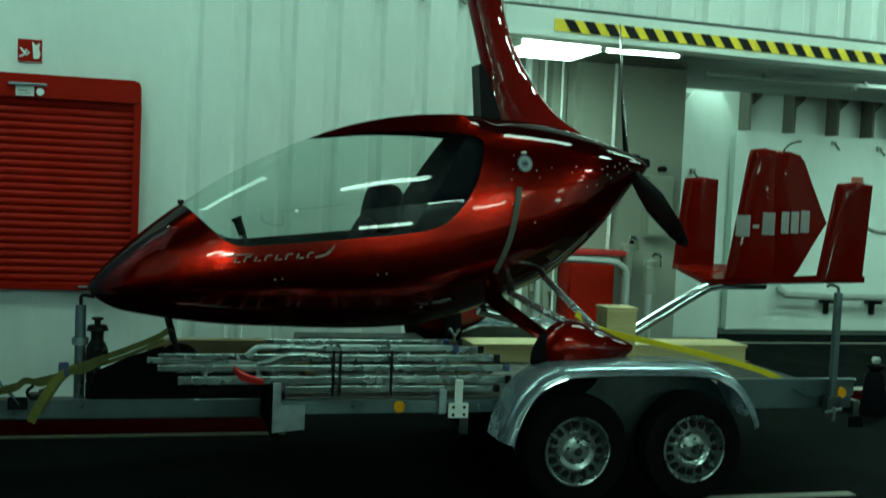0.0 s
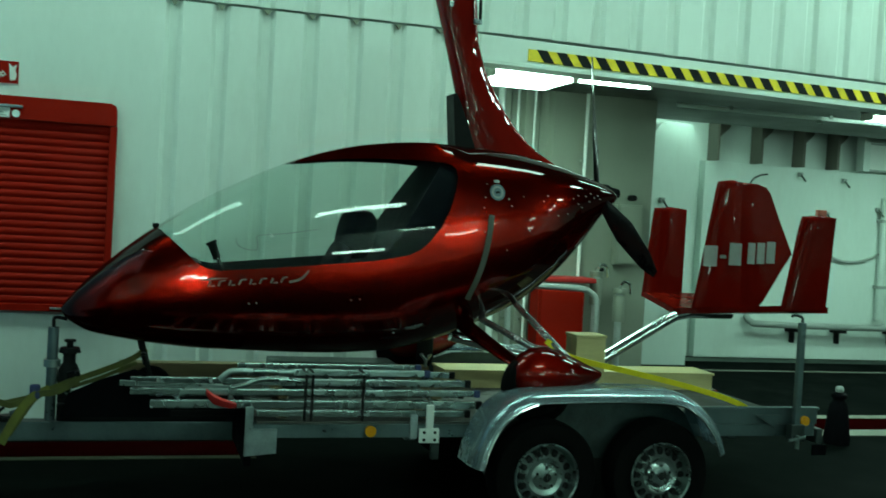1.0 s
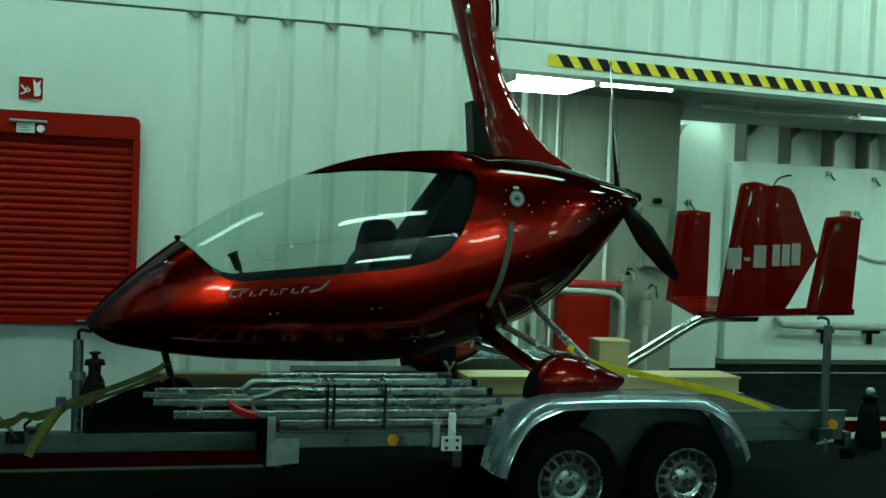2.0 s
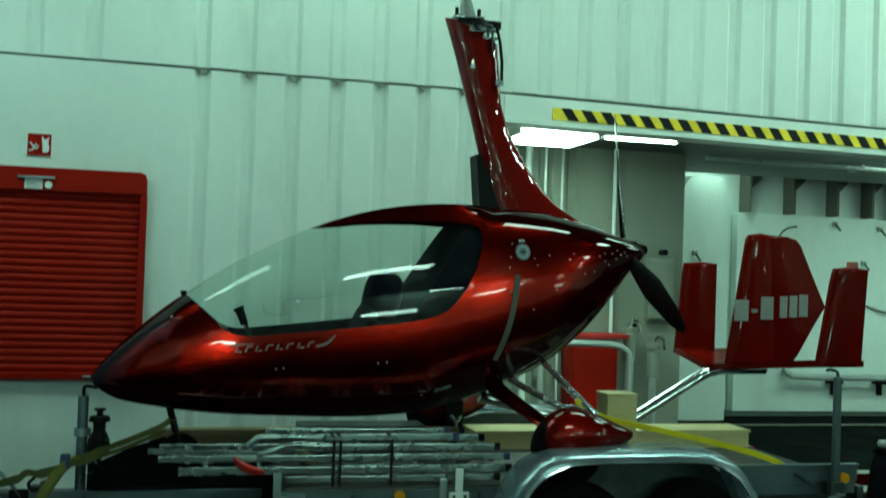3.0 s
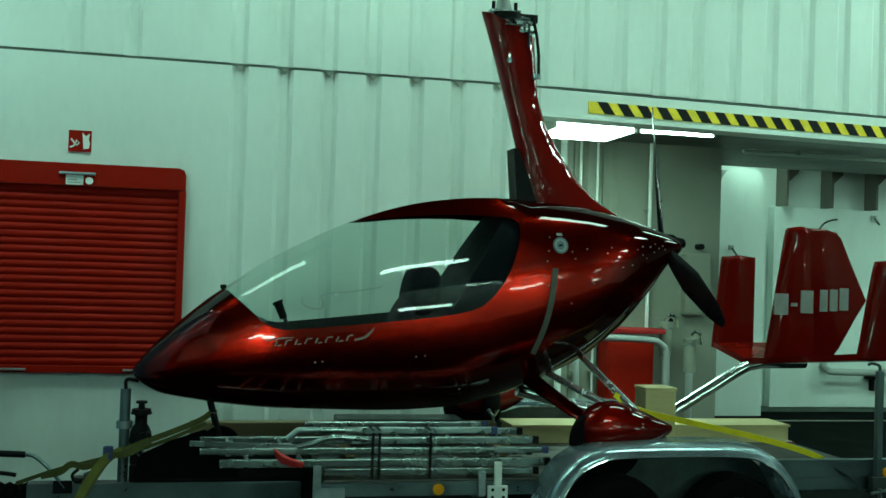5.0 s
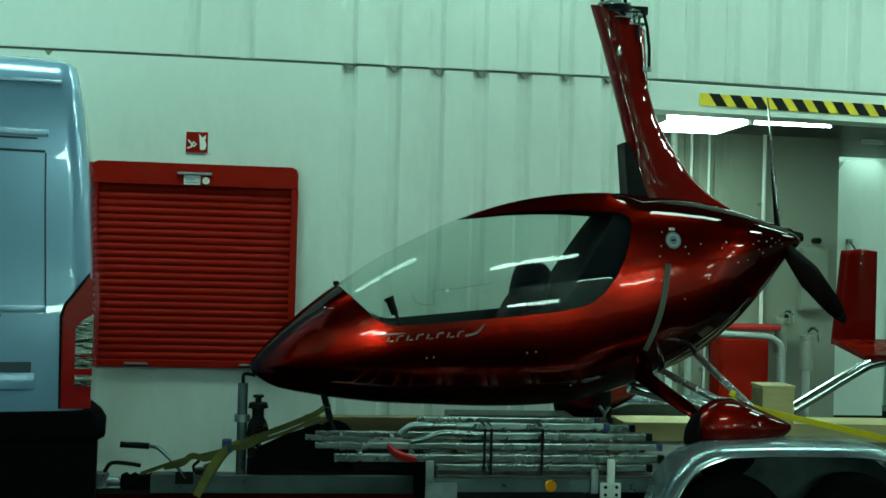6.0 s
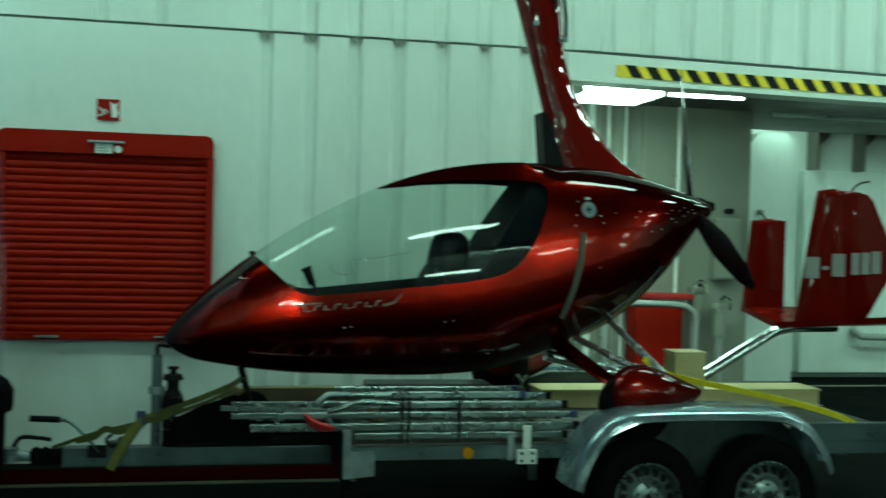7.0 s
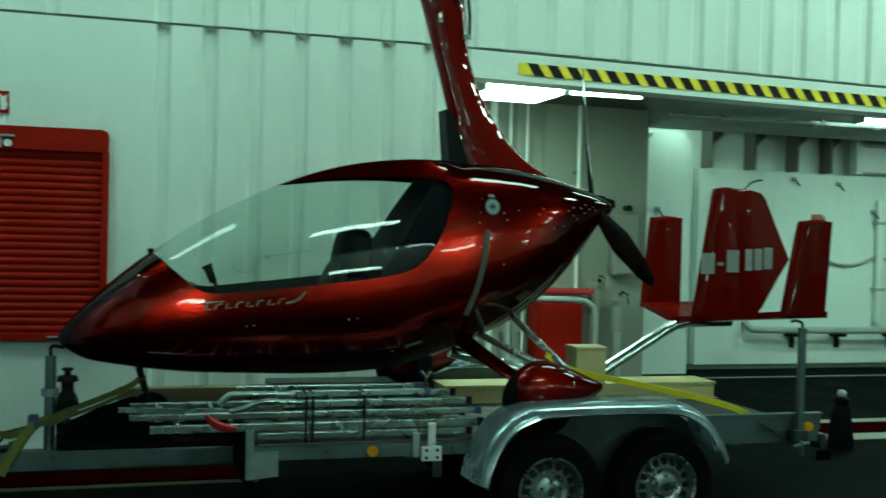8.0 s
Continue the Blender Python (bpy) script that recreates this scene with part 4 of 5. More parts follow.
Y0, Y1 = 5.24, 6.70
XF, XR = 0.74, 4.12


def channel(x0, x1, y0, y1, z0, z1):
    """A channel rail, open towards the far side."""
    t = 0.012
    bm = bmesh.new()
    prof = [(y1, z0), (y0, z0), (y0, z1), (y1, z1), (y1, z1 - t), (y0 + t, z1 - t), (y0 + t, z0 + t), (y1, z0 + t)]
    return skin(bm, [[bm.verts.new((x, y, z)) for y, z in prof] for x in (x0, x1)])


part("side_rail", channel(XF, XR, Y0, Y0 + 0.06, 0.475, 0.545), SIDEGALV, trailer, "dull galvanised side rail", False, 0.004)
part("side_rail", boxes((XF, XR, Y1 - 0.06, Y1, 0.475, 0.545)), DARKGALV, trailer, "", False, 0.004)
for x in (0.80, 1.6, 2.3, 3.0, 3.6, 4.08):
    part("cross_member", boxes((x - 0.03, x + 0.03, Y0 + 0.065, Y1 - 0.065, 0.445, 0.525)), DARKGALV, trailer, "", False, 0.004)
for k in range(5):
    w = (Y1 - Y0 - 0.02) / 5
    part("deck_board", boxes((XF + 0.02, XR - 0.02, Y0 + 0.01 + w * k + 0.003, Y0 + 0.01 + w * (k + 1) - 0.003, 0.546, 0.556)), PLYDECK, trailer, "", False, 0.002)
# front corner plates
for y in (Y0 - 0.03,):
    part("corner_plate", slab([(0.695, 0.385), (0.86, 0.40), (0.86, 0.525), (0.735, 0.525), (0.735, 0.64), (0.695, 0.64)], y, y + 0.02), GALV, trailer, "pale galvanised corner plate", False, 0.004)
# bar deepened into a black sheet that darkens the gap under the deck
part("front_bar", boxes((0.70, 0.735, Y0 - 0.005, Y1 + 0.005, 0.33, 0.60)), CARBON, trailer, "", False, 0.004)
# raised rear side edge with bracket
part("rear_side_board", boxes((3.22, 4.12, Y0 - 0.022, Y0 - 0.004, 0.55, 0.655), (3.22, 4.12, Y0 - 0.04, Y0 - 0.022, 0.64, 0.655)), SIDEGALV, trailer, "galvanised raised side board", False, 0.004)
part("bracket", slab([(3.68, 0.61), (3.84, 0.61), (3.82, 0.53)], Y0 - 0.05, Y0 - 0.041), SIDEGALV, trailer, "", False)
part("stake_pocket", boxes((3.895, 3.985, Y0 - 0.098, Y0 - 0.042, 0.46, 0.56)), DARKGALV, trailer, "", False, 0.005)
part("latch", rods(((3.93, Y0 - 0.11, 0.42), (3.93, Y0 - 0.11, 0.50), 0.012), ((3.87, Y0 - 0.11, 0.47), (3.98, Y0 - 0.11, 0.49), 0.010), n=8), ALU, trailer, "bright metal latch")
part("rear_bar", boxes((4.125, 4.17, Y0 - 0.02, Y1 + 0.08, 0.43, 0.52)), DARKGALV, trailer, "", False, 0.006)
part("rear_lamp", boxes((4.171, 4.20, Y0 + 0.02, Y0 + 0.20, 0.42, 0.50)), REDLENS, trailer, "red rear lamp cluster", False, 0.01)
part("rear_lamp", boxes((4.171, 4.24, Y1 - 0.16, Y1 + 0.07, 0.42, 0.53)), REDLENS, trailer, "red rear lamp cluster", False, 0.01)
part("lamp_guard", boxes((4.05, 4.15, Y0 - 0.09, Y0 - 0.081, 0.375, 0.44)), CARBON, trailer, "black rear lamp guard", False, 0.006)
for x, z in ((1.36, 0.51), (4.015, 0.575)):
    part("side_reflector", rods(((x, Y0 - 0.018, z), (x, Y0 - 0.001, z), 0.030), n=24) if x < 2 else rods(((x, Y0 - 0.06, z), (x, Y0 - 0.041, z), 0.030), n=24), AMBER, trailer, "round amber side reflector")
cp = part("clamp_plate", boxes((1.66, 1.70, Y0 - 0.035, Y0 - 0.012, 0.53, 0.655), (1.625, 1.735, Y0 - 0.035, Y0 - 0.012, 0.45, 0.528)), WHITE, trailer, "white clamp plate", False, 0.005)
for x in (1.65, 1.71):
    for z in (0.468, 0.508):
        part("hole", rods(((x, Y0 - 0.0375, z), (x, Y0 - 0.0352, z), 0.009), n=10), BLACK, cp)
part("side_bracket", boxes((1.575, 1.615, Y0 - 0.022, Y0 - 0.004, 0.47, 0.60)), GALV, trailer, "", False, 0.004)
part("clamp_strut", boxes((1.69, 1.74, Y0 - 0.03, Y0 - 0.014, 0.36, 0.448)), DARKGALV, trailer, "", False, 0.004)


def fender(yo, yi):
    """Wing over both wheels: an outer rolled edge and the top skin."""
    cl = smooth_line([(1.86, 0.37), (1.885, 0.48), (1.94, 0.60), (2.02, 0.69), (2.13, 0.745), (2.25, 0.765), (2.62, 0.772), (2.98, 0.765), (3.11, 0.735), (3.22, 0.66), (3.30, 0.555), (3.345, 0.45)], 5)
    bm = bmesh.new()
    s = 1 if yi > yo else -1
    prof = [(0.008, -0.052), (0.0, -0.047), (0.002, -0.036), (0.010, -0.022), (0.024, -0.008), (0.045, 0.003), (0.075, 0.011), (0.11, 0.015), (abs(yi - yo) - 0.02, 0.016), (abs(yi - yo), 0.010)]
    rows = []
    for i, (x, z) in enumerate(cl):
        a, b = cl[max(i - 1, 0)], cl[min(i + 1, len(cl) - 1)]
        d = Vector((b[0] - a[0], b[1] - a[1])).normalized()
        n = Vector((-d.y, d.x))
        rows.append([bm.verts.new((x + n.x * q, yo + s * p, z + n.y * q)) for p, q in prof])
    skin(bm, rows, False)
    bmesh.ops.solidify(bm, geom=bm.faces[:], thickness=0.006)
    f = part("fender", bm, FENDER, trailer, "bright rolled galvanised mudguard over two wheels")
    rim = pipe([(2.6 + (x - 2.6) * 0.938, yo + s * 0.004, z - 0.047 + 0.025 * min(abs(x - 2.6) / 0.75, 1) ** 6) for x, z in cl], 0.005, 8, (0, 1, 0))
    part("rolled_edge", rim, CHROME, f)
    return f


fender(4.93, 5.22)
fender(7.01, 6.72)


def wheel(x, y, s):
    """A steel wheel; s is -1 when the outside faces -y."""
    R, r = 0.305, 0.186
    prof = [(r - 0.01, -0.075), (r + 0.02, -0.085), (0.24, -0.092), (0.285, -0.082), (R - 0.004, -0.055), (R, 0), (R - 0.004, 0.055), (0.285, 0.082), (0.24, 0.092), (r + 0.02, 0.085), (r - 0.01, 0.075)]
    m = Matrix.Translation((x, y, R)) @ Matrix.Diagonal((1, -s, 1, 1))
    tyre = part("wheel", placed(lathe(prof, 48), m), RUBBER, trailer, "black trailer tyre on a silver steel rim")
    face = [(0.186, -0.088), (0.180, -0.094), (0.172, -0.090), (0.166, -0.05), (0.158, -0.025), (0.148, -0.035), (0.114, -0.062), (0.102, -0.072), (0.088, -0.062), (0.074, -0.060), (0.062, -0.070), (0.040, -0.072), (0.001, -0.072), (0.001, -0.03), (0.18, -0.02), (0.186, -0.03)]
    rim = part("rim", placed(lathe(face, 48), m), RIMS, tyre, "silver perforated steel rim")
    for k in range(16):
        a = 2 * math.pi * k / 16
        bm = bmesh.new()
        box(bm, 0.114, 0.153, -0.068, -0.020, -0.0155, 0.0155)
        bmesh.ops.bevel(bm, geom=bm.edges[:], offset=0.006, segments=2, affect="EDGES")
        placed(bm, m @ Matrix.Rotation(a, 4, "Y"))
        part("slot", bm, HAZBLACK, rim)
    part("hub_cap", placed(rods(((0, -0.06, 0), (0, -0.096, 0), 0.030, 0.024), n=20), m), CHROME, rim, "bright hub cap")
    for k in range(5):
        a = 2 * math.pi * k / 5 + 0.3
        part("wheel_bolt", placed(rods(((0.056 * math.cos(a), -0.06, 0.056 * math.sin(a)), (0.056 * math.cos(a), -0.082, 0.056 * math.sin(a)), 0.009), n=6), m), CHROME, rim)


for x in (2.29, 2.975):
    wheel(x, 5.09, -1)
    wheel(x, 6.85, 1)
    part("axle", rods(((x, 5.16, 0.305), (x, 6.78, 0.305), 0.035)), BLACK, trailer, "black axle tube")

# plates added to keep the space under the mudguards dark
for yy in (5.205, 6.71):
    part("wheel_arch_liner", slab([(1.90, 0.36), (1.93, 0.50), (2.0, 0.62), (2.10, 0.70), (2.25, 0.745), (2.95, 0.745), (3.10, 0.70), (3.21, 0.62), (3.28, 0.50), (3.30, 0.36)], yy, yy + 0.022), DARKGALV, trailer, "dark inner wheel arch plate added to shade the arch", False)
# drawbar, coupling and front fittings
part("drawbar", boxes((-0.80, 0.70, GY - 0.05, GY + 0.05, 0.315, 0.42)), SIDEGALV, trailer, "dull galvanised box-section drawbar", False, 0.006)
part("drawbar_brace", rods(((0.10, GY + 0.07, 0.36), (0.72, Y1 - 0.02, 0.42), 0.03), n=8), BLACK, trailer)
bm = bmesh.new()
skin(bm, [[bm.verts.new((-0.80 - 0.024 * k, GY + c, 0.37 + s)) for c, s in ring(0.042 if k % 2 else 0.055, 16)] for k in range(8)])
part("bellows", bm, RUBBER, trailer, "black rubber overrun bellows")
part("coupling", rods(((-0.97, GY, 0.37), (-1.10, GY, 0.375), 0.028, 0.034), ((-1.08, GY, 0.42), (-1.08, GY, 0.34), 0.045)), GALV, trailer, "galvanised tow coupling head")
part("coupling_handle", pipe(smooth_line([(-1.06, GY - 0.02, 0.43), (-1.02, GY - 0.02, 0.48), (-0.92, GY - 0.02, 0.475), (-0.86, GY - 0.02, 0.465)], 4), 0.012, 8), BLACK, trailer, "black coupling handle")
lever = part("brake_lever", pipe(smooth_line([(-0.60, GY - 0.06, 0.40), (-0.68, GY - 0.06, 0.50), (-0.76, GY - 0.06, 0.572), (-0.82, GY - 0.06, 0.585)], 5), 0.011, 8), SIDEGALV, trailer, "bent grey hand brake lever")
part("grip", pipe(smooth_line([(-0.81, GY - 0.06, 0.584), (-0.86, GY - 0.06, 0.587), (-0.97, GY - 0.06, 0.592)], 4), 0.018, 10), BLACK, lever, "black rubber grip")
part("brake_bracket", boxes((-0.66, -0.56, GY - 0.07, GY - 0.052, 0.37, 0.44)), BLACK, trailer, "", False, 0.004)
part("clamp_ring", rods(((-0.52, GY - 0.03, 0.421), (-0.52, GY - 0.03, 0.455), 0.04), ((-0.50, GY - 0.03, 0.455), (-0.45, GY - 0.03, 0.475), 0.02), n=12), DARKGALV, trailer)
post = part("nose_post", rods(((-0.30, GY, 0.421), (-0.30, GY, 0.94), 0.029)), SIDEGALV, trailer, "galvanised upright post holding the nose")
part("post_hook", pipe(smooth_line([(-0.30, GY, 0.94), (-0.30, GY, 0.985), (-0.28, GY, 0.995), (-0.23, GY, 0.985)], 3), 0.010, 8), BLACK, post)
part("post_collar", rods(((-0.30, GY, 0.72), (-0.30, GY, 0.76), 0.045), n=20), ALU, post, "bright collar")
win = part("winch", placed(lathe([(0.001, 0.60), (0.05, 0.605), (0.062, 0.64), (0.058, 0.70), (0.044, 0.73), (0.034, 0.745), (0.034, 0.785), (0.040, 0.80), (0.001, 0.802)], 18), Matrix.Translation((-0.21, GY, 0)) @ Matrix.Rotation(radians(90), 4, "X")), BLACK, trailer, "black winch body on the nose post")
part("winch_cap", rods(((-0.21, GY, 0.80), (-0.21, GY, 0.828), 0.06, 0.052), ((-0.21, GY, 0.828), (-0.21, GY, 0.86), 0.018), ((-0.21, GY, 0.86), (-0.21, GY, 0.872), 0.032), n=14), BLACK, win)
part("winch_crank", rods(((-0.21, GY - 0.06, 0.69), (-0.16, GY - 0.10, 0.71), 0.010), ((-0.16, GY - 0.10, 0.71), (-0.155, GY - 0.17, 0.705), 0.014), n=8), BLACK, win)
part("winch_hook", pipe(smooth_line([(-0.20, GY - 0.06, 0.64), (-0.19, GY - 0.07, 0.60), (-0.205, GY - 0.07, 0.575), (-0.225, GY - 0.07, 0.59)], 4), 0.007, 6), ALU, win, "bright metal hook")
part("winch_foot", boxes((-0.265, -0.15, GY - 0.05, GY + 0.05, 0.421, 0.52)), BLACK, win, "", False, 0.01)
part("winch_arm", boxes((-0.265, -0.19, GY - 0.03, GY + 0.03, 0.52, 0.62)), BLACK, win, "", False, 0.01)
part("wheel_channel", boxes((-0.10, 0.70, GY - 0.13, GY + 0.13, 0.47, 0.50), (-0.10, 0.70, GY - 0.13, GY - 0.115, 0.50, 0.60), (-0.10, 0.70, GY + 0.115, GY + 0.13, 0.50, 0.60), (-0.24, 0.70, GY - 0.05, GY + 0.05, 0.4205, 0.47)), BLACK, trailer, "black nose wheel channel", False, 0.004)
part("wheel_shield", slab([(-0.24, 0.47), (0.34, 0.47), (0.34, 0.62), (0.22, 0.70), (0.14, 0.735), (-0.04, 0.675), (-0.20, 0.60)], GY - 0.17, GY - 0.15), CARBON, trailer, "black nose wheel shield", False, 0.006)
part("wheel_chock", slab([(-0.10, 0.501), (0.06, 0.501), (0.10, 0.66), (0.02, 0.64)], GY - 0.11, GY + 0.11), BLACK, trailer, "black nose wheel chock", False, 0.01)
part("cable_loop", pipe(smooth_line([(0.02, GY - 0.14, 0.56), (0.06, GY - 0.15, 0.50), (0.12, GY - 0.15, 0.515), (0.15, GY - 0.14, 0.56)], 4), 0.01, 6), ALU, trailer)
tp = part("tail_post", boxes((3.921, 3.958, Y0 - 0.088, Y0 - 0.052, 0.47, 1.168)), SIDEGALV, trailer, "galvanised upright tail support post", False, 0.006)
part("tail_hook", pipe(smooth_line([(3.94, 5.17, 1.165), (3.94, 5.175, 1.195), (3.925, 5.19, 1.206), (3.90, 5.20, 1.208), (3.885, 5.20, 1.20)], 4), 0.009, 8), DARKGALV, tp)

# ---- load on the trailer ----
def ladder(x0, x1, y0, y1, z, h, label, caps=BLACK):
    e = thing("aluminium_ladder", ((x0 + x1) / 2, (y0 + y1) / 2, z), label, "ladder", "ladders on the trailer")
    for y in (y0, y1):
        r = part("rail", boxes((x0, x1, y - 0.013, y + 0.013, z, z + h)), ALU, e, "", False, 0.005)
        part("end_cap", boxes((x1 + 0.001, x1 + 0.035, y - 0.016, y + 0.016, z - 0.003, z + h + 0.003)), caps, r, "dark plastic end cap", False, 0.006)
    n = int((x1 - x0) / 0.28)
    for k in range(n):
        x = x0 + 0.14 + 0.28 * k
        part("rung", rods(((x, y0 + 0.0135, z + h / 2), (x, y1 - 0.0135, z + h / 2), 0.014), n=10), ALU, e)
    return e


ladder(0.76, 1.90, 5.31, 5.62, 0.572, 0.036, "dull aluminium ladder section lying lowest on the trailer deck", BLACK)
ladder(0.22, 1.96, 5.295, 5.63, 0.620, 0.042, "dull aluminium ladder section lying flat in a stack", BLACK)
ladder(0.12, 1.95, 5.305, 5.66, 0.686, 0.034, "long aluminium ladder section lying flat in a stack", BLUE)
ladder(0.74, 1.90, 5.325, 5.63, 0.735, 0.036, "aluminium ladder section with dark end caps in a stack", BLACK)
ladder(0.68, 1.69, 5.42, 5.62, 0.774, 0.036, "short aluminium ladder section on top of a stack", BLUE)
for x, a, b in ((0.9, 0.5565, 0.5715), (1.7, 0.5565, 0.5715), (0.9, 0.6085, 0.6195), (1.8, 0.6085, 0.6195), (0.9, 0.6625, 0.6855), (1.75, 0.6625, 0.6855), (0.85, 0.7205, 0.7345), (1.75, 0.7205, 0.7345)):
    e = thing("spacer_block", (x, 5.5, a), "dark wooden spacer block between ladders", "spacer", "ladder spacers")
    part("block", boxes((x - 0.025, x + 0.025, 5.34, 5.66, a, b)), BROWN, e, "", False)
# hinged upper rails lying slantwise on the stack
e = thing("aluminium_strut", (0.55, 5.36, 0.72), "loose aluminium strut lying slantwise on ladders", "strut", "loose struts")
bm = bmesh.new()
sweep(bm, [(0.07, 5.30, 0.745), (0.30, 5.305, 0.735), (0.62, 5.31, 0.722)], [(-0.012, -0.012), (0.012, -0.012), (0.012, 0.012), (-0.012, 0.012)], (0, 1, 0))
part("bar", bm, ALU, e, "", False)
e = thing("aluminium_strut", (0.75, 5.4, 0.77), "bent aluminium strut end on top of ladders", "strut", "loose struts")
bm = pipe(smooth_line([(0.57, 5.395, 0.748), (0.61, 5.395, 0.782), (0.66, 5.395, 0.797), (0.95, 5.39, 0.796)], 4), 0.018, 10)
part("bar", bm, ALU, e)
e = thing("aluminium_strut", (1.0, 5.36, 0.77), "bent aluminium strut end on top of ladders", "strut", "loose struts")
part("bar", pipe(smooth_line([(0.62, 5.30, 0.724), (0.70, 5.30, 0.742), (0.79, 5.30, 0.772), (0.98, 5.298, 0.764)], 4), 0.016, 10), ALU, e)
for x in (1.01, 1.045, 1.32):
    e = thing("lashing_strap", (x, 5.3, 0.56), "dark lashing strap round the ladder stack", "strap", "ladder straps")
    part("band", boxes((x - 0.007, x + 0.007, 5.276, 5.280, 0.545, 0.80), (x - 0.007, x + 0.007, 5.2805, 5.42, 0.8115, 0.8145)), BLACK, e, "", False)
rag = thing("red_rag", (0.57, 5.27, 0.66), "red cloth warning rag tied to a ladder end", "cloth")
bm = bmesh.new()
rings = []
for x, z, a, b in ((0.445, 0.745, 0.010, 0.016), (0.458, 0.728, 0.017, 0.026), (0.485, 0.704, 0.021, 0.030), (0.53, 0.686, 0.021, 0.026), (0.57, 0.676, 0.018, 0.022), (0.60, 0.672, 0.010, 0.014)):
    rings.append([bm.verts.new((x + 0.05, 5.275 + a * math.cos(t) * (1 + 0.25 * math.sin(3 * t)), z - 0.035 + b * math.sin(t) * (1 + 0.15 * math.cos(2 * t)))) for t in np.linspace(0, 2 * math.pi, 14, endpoint=False)])
part("cloth", skin(bm, rings), REDCLOTH, rag)

crate = thing("wooden_crate", (3.1, 6.5, 0.556), "long pale plywood box lying on the trailer deck", "crate")
part("side", boxes((2.10, 4.08, 6.36, 6.38, 0.557, 0.66)), WOOD, crate, "", False, 0.003)
part("side", boxes((2.10, 4.08, 6.62, 6.64, 0.557, 0.66)), WOOD, crate, "", False, 0.003)
part("end", boxes((2.10, 2.12, 6.381, 6.619, 0.557, 0.66)), WOOD, crate, "", False, 0.003)
part("end", boxes((4.06, 4.08, 6.381, 6.619, 0.557, 0.66)), WOOD, crate, "", False, 0.003)
part("lid", boxes((2.09, 4.09, 6.35, 6.65, 0.661, 0.678)), WOOD, crate, "", False, 0.003)
bx = thing("plywood_box", (2.83, 5.73, 0.556), "upright pale plywood box standing on the trailer deck", "box")
part("body", boxes((2.70, 2.895, 5.64, 5.80, 0.557, 0.99)), WOOD, bx, "", False, 0.006)
part("lid", boxes((2.695, 2.90, 5.635, 5.805, 0.991, 1.008)), WOOD, bx, "", False, 0.004)
tb = thing("timber_beam", (1.0, 6.62, 0.556), "brown timber beam lying along the trailer deck", "beam")
part("beam", boxes((0.05, 2.05, 6.58, 6.68, 0.557, 0.66)), BROWN, tb, "", False, 0.006)
pk = thing("grey_toolbox", (1.35, 6.45, 0.556), "low dark grey box lying under the fuselage", "box")
part("body", boxes((0.95, 1.75, 6.30, 6.55, 0.557, 0.72)), DARKGALV, pk, "", False, 0.01)


def strap(at, pts, width, mat, label):
    """A flat band whose breadth follows the way down and the y axis."""
    e = thing("tie_down_strap", at, label, "strap", "tie-down straps")
    bm = bmesh.new()
    rows = []
    P = smooth_line(pts, 6)
    for i, p in enumerate(P):
        d = (Vector(P[min(i + 1, len(P) - 1)]) - Vector(P[max(i - 1, 0)])).normalized()
        w = d.cross(Vector((0.1, 1, 0.25))).normalized()
        n = w.cross(d)
        rows.append([bm.verts.new(Vector(p) + w * a * width / 2 + n * b * 0.002) for a, b in ((-1, -1), (1, -1), (1, 1), (-1, 1))])
    part("webbing", skin(bm, rows), mat, e, "", False)
    return e


strap((2.45, 5.35, 0.93), [(2.44, 5.49, 0.985), (2.56, 5.38, 0.905), (2.9, 5.34, 0.835), (3.30, 5.33, 0.75), (3.62, 5.32, 0.66), (3.78, 5.31, 0.57)], 0.034, STRAP, "taut yellow ratchet strap from wheel to trailer deck")
s2 = strap((-0.45, 5.88, 0.40), [(-0.50, 5.86, 0.36), (-0.44, 5.86, 0.46), (-0.36, 5.87, 0.57), (-0.22, 5.89, 0.64), (-0.05, 5.92, 0.70), (0.12, 5.95, 0.77), (0.20, 5.96, 0.83)], 0.034, STRAPDARK, "dark yellow strap lashing the nose wheel down")
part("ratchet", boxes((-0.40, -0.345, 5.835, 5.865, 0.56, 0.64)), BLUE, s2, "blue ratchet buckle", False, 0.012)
strap((-0.6, 5.95, 0.45), [(-0.85, 5.90, 0.43), (-0.65, 5.90, 0.50), (-0.45, 5.90, 0.55), (-0.25, 5.90, 0.60), (-0.05, 5.92, 0.665), (0.15, 5.95, 0.75)], 0.022, STRAPDARK, "slack dark yellow strap along the drawbar")

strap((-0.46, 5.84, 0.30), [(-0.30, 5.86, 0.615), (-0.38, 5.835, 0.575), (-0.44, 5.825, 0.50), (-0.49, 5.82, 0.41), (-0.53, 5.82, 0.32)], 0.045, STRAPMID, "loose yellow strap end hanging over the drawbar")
s5 = strap((-0.55, 5.84, 0.50), [(-0.16, 5.88, 0.66), (-0.26, 5.85, 0.60), (-0.36, 5.84, 0.585), (-0.48, 5.83, 0.53), (-0.56, 5.83, 0.545), (-0.62, 5.84, 0.50), (-0.72, 5.86, 0.475)], 0.036, STRAPDARK, "crumpled dark yellow strap hanging at the winch")
part("hook", pipe(smooth_line([(-0.52, 5.815, 0.52), (-0.55, 5.81, 0.49), (-0.535, 5.81, 0.455), (-0.50, 5.81, 0.46)], 4), 0.009, 8), BLACK, s5, "black strap hook")

# ---- the bay ----
fc = thing("fire_cabinet", (4.05, 9.3, 0.0), "red fire equipment cabinet with a loose red lid cloth", "cabinet")
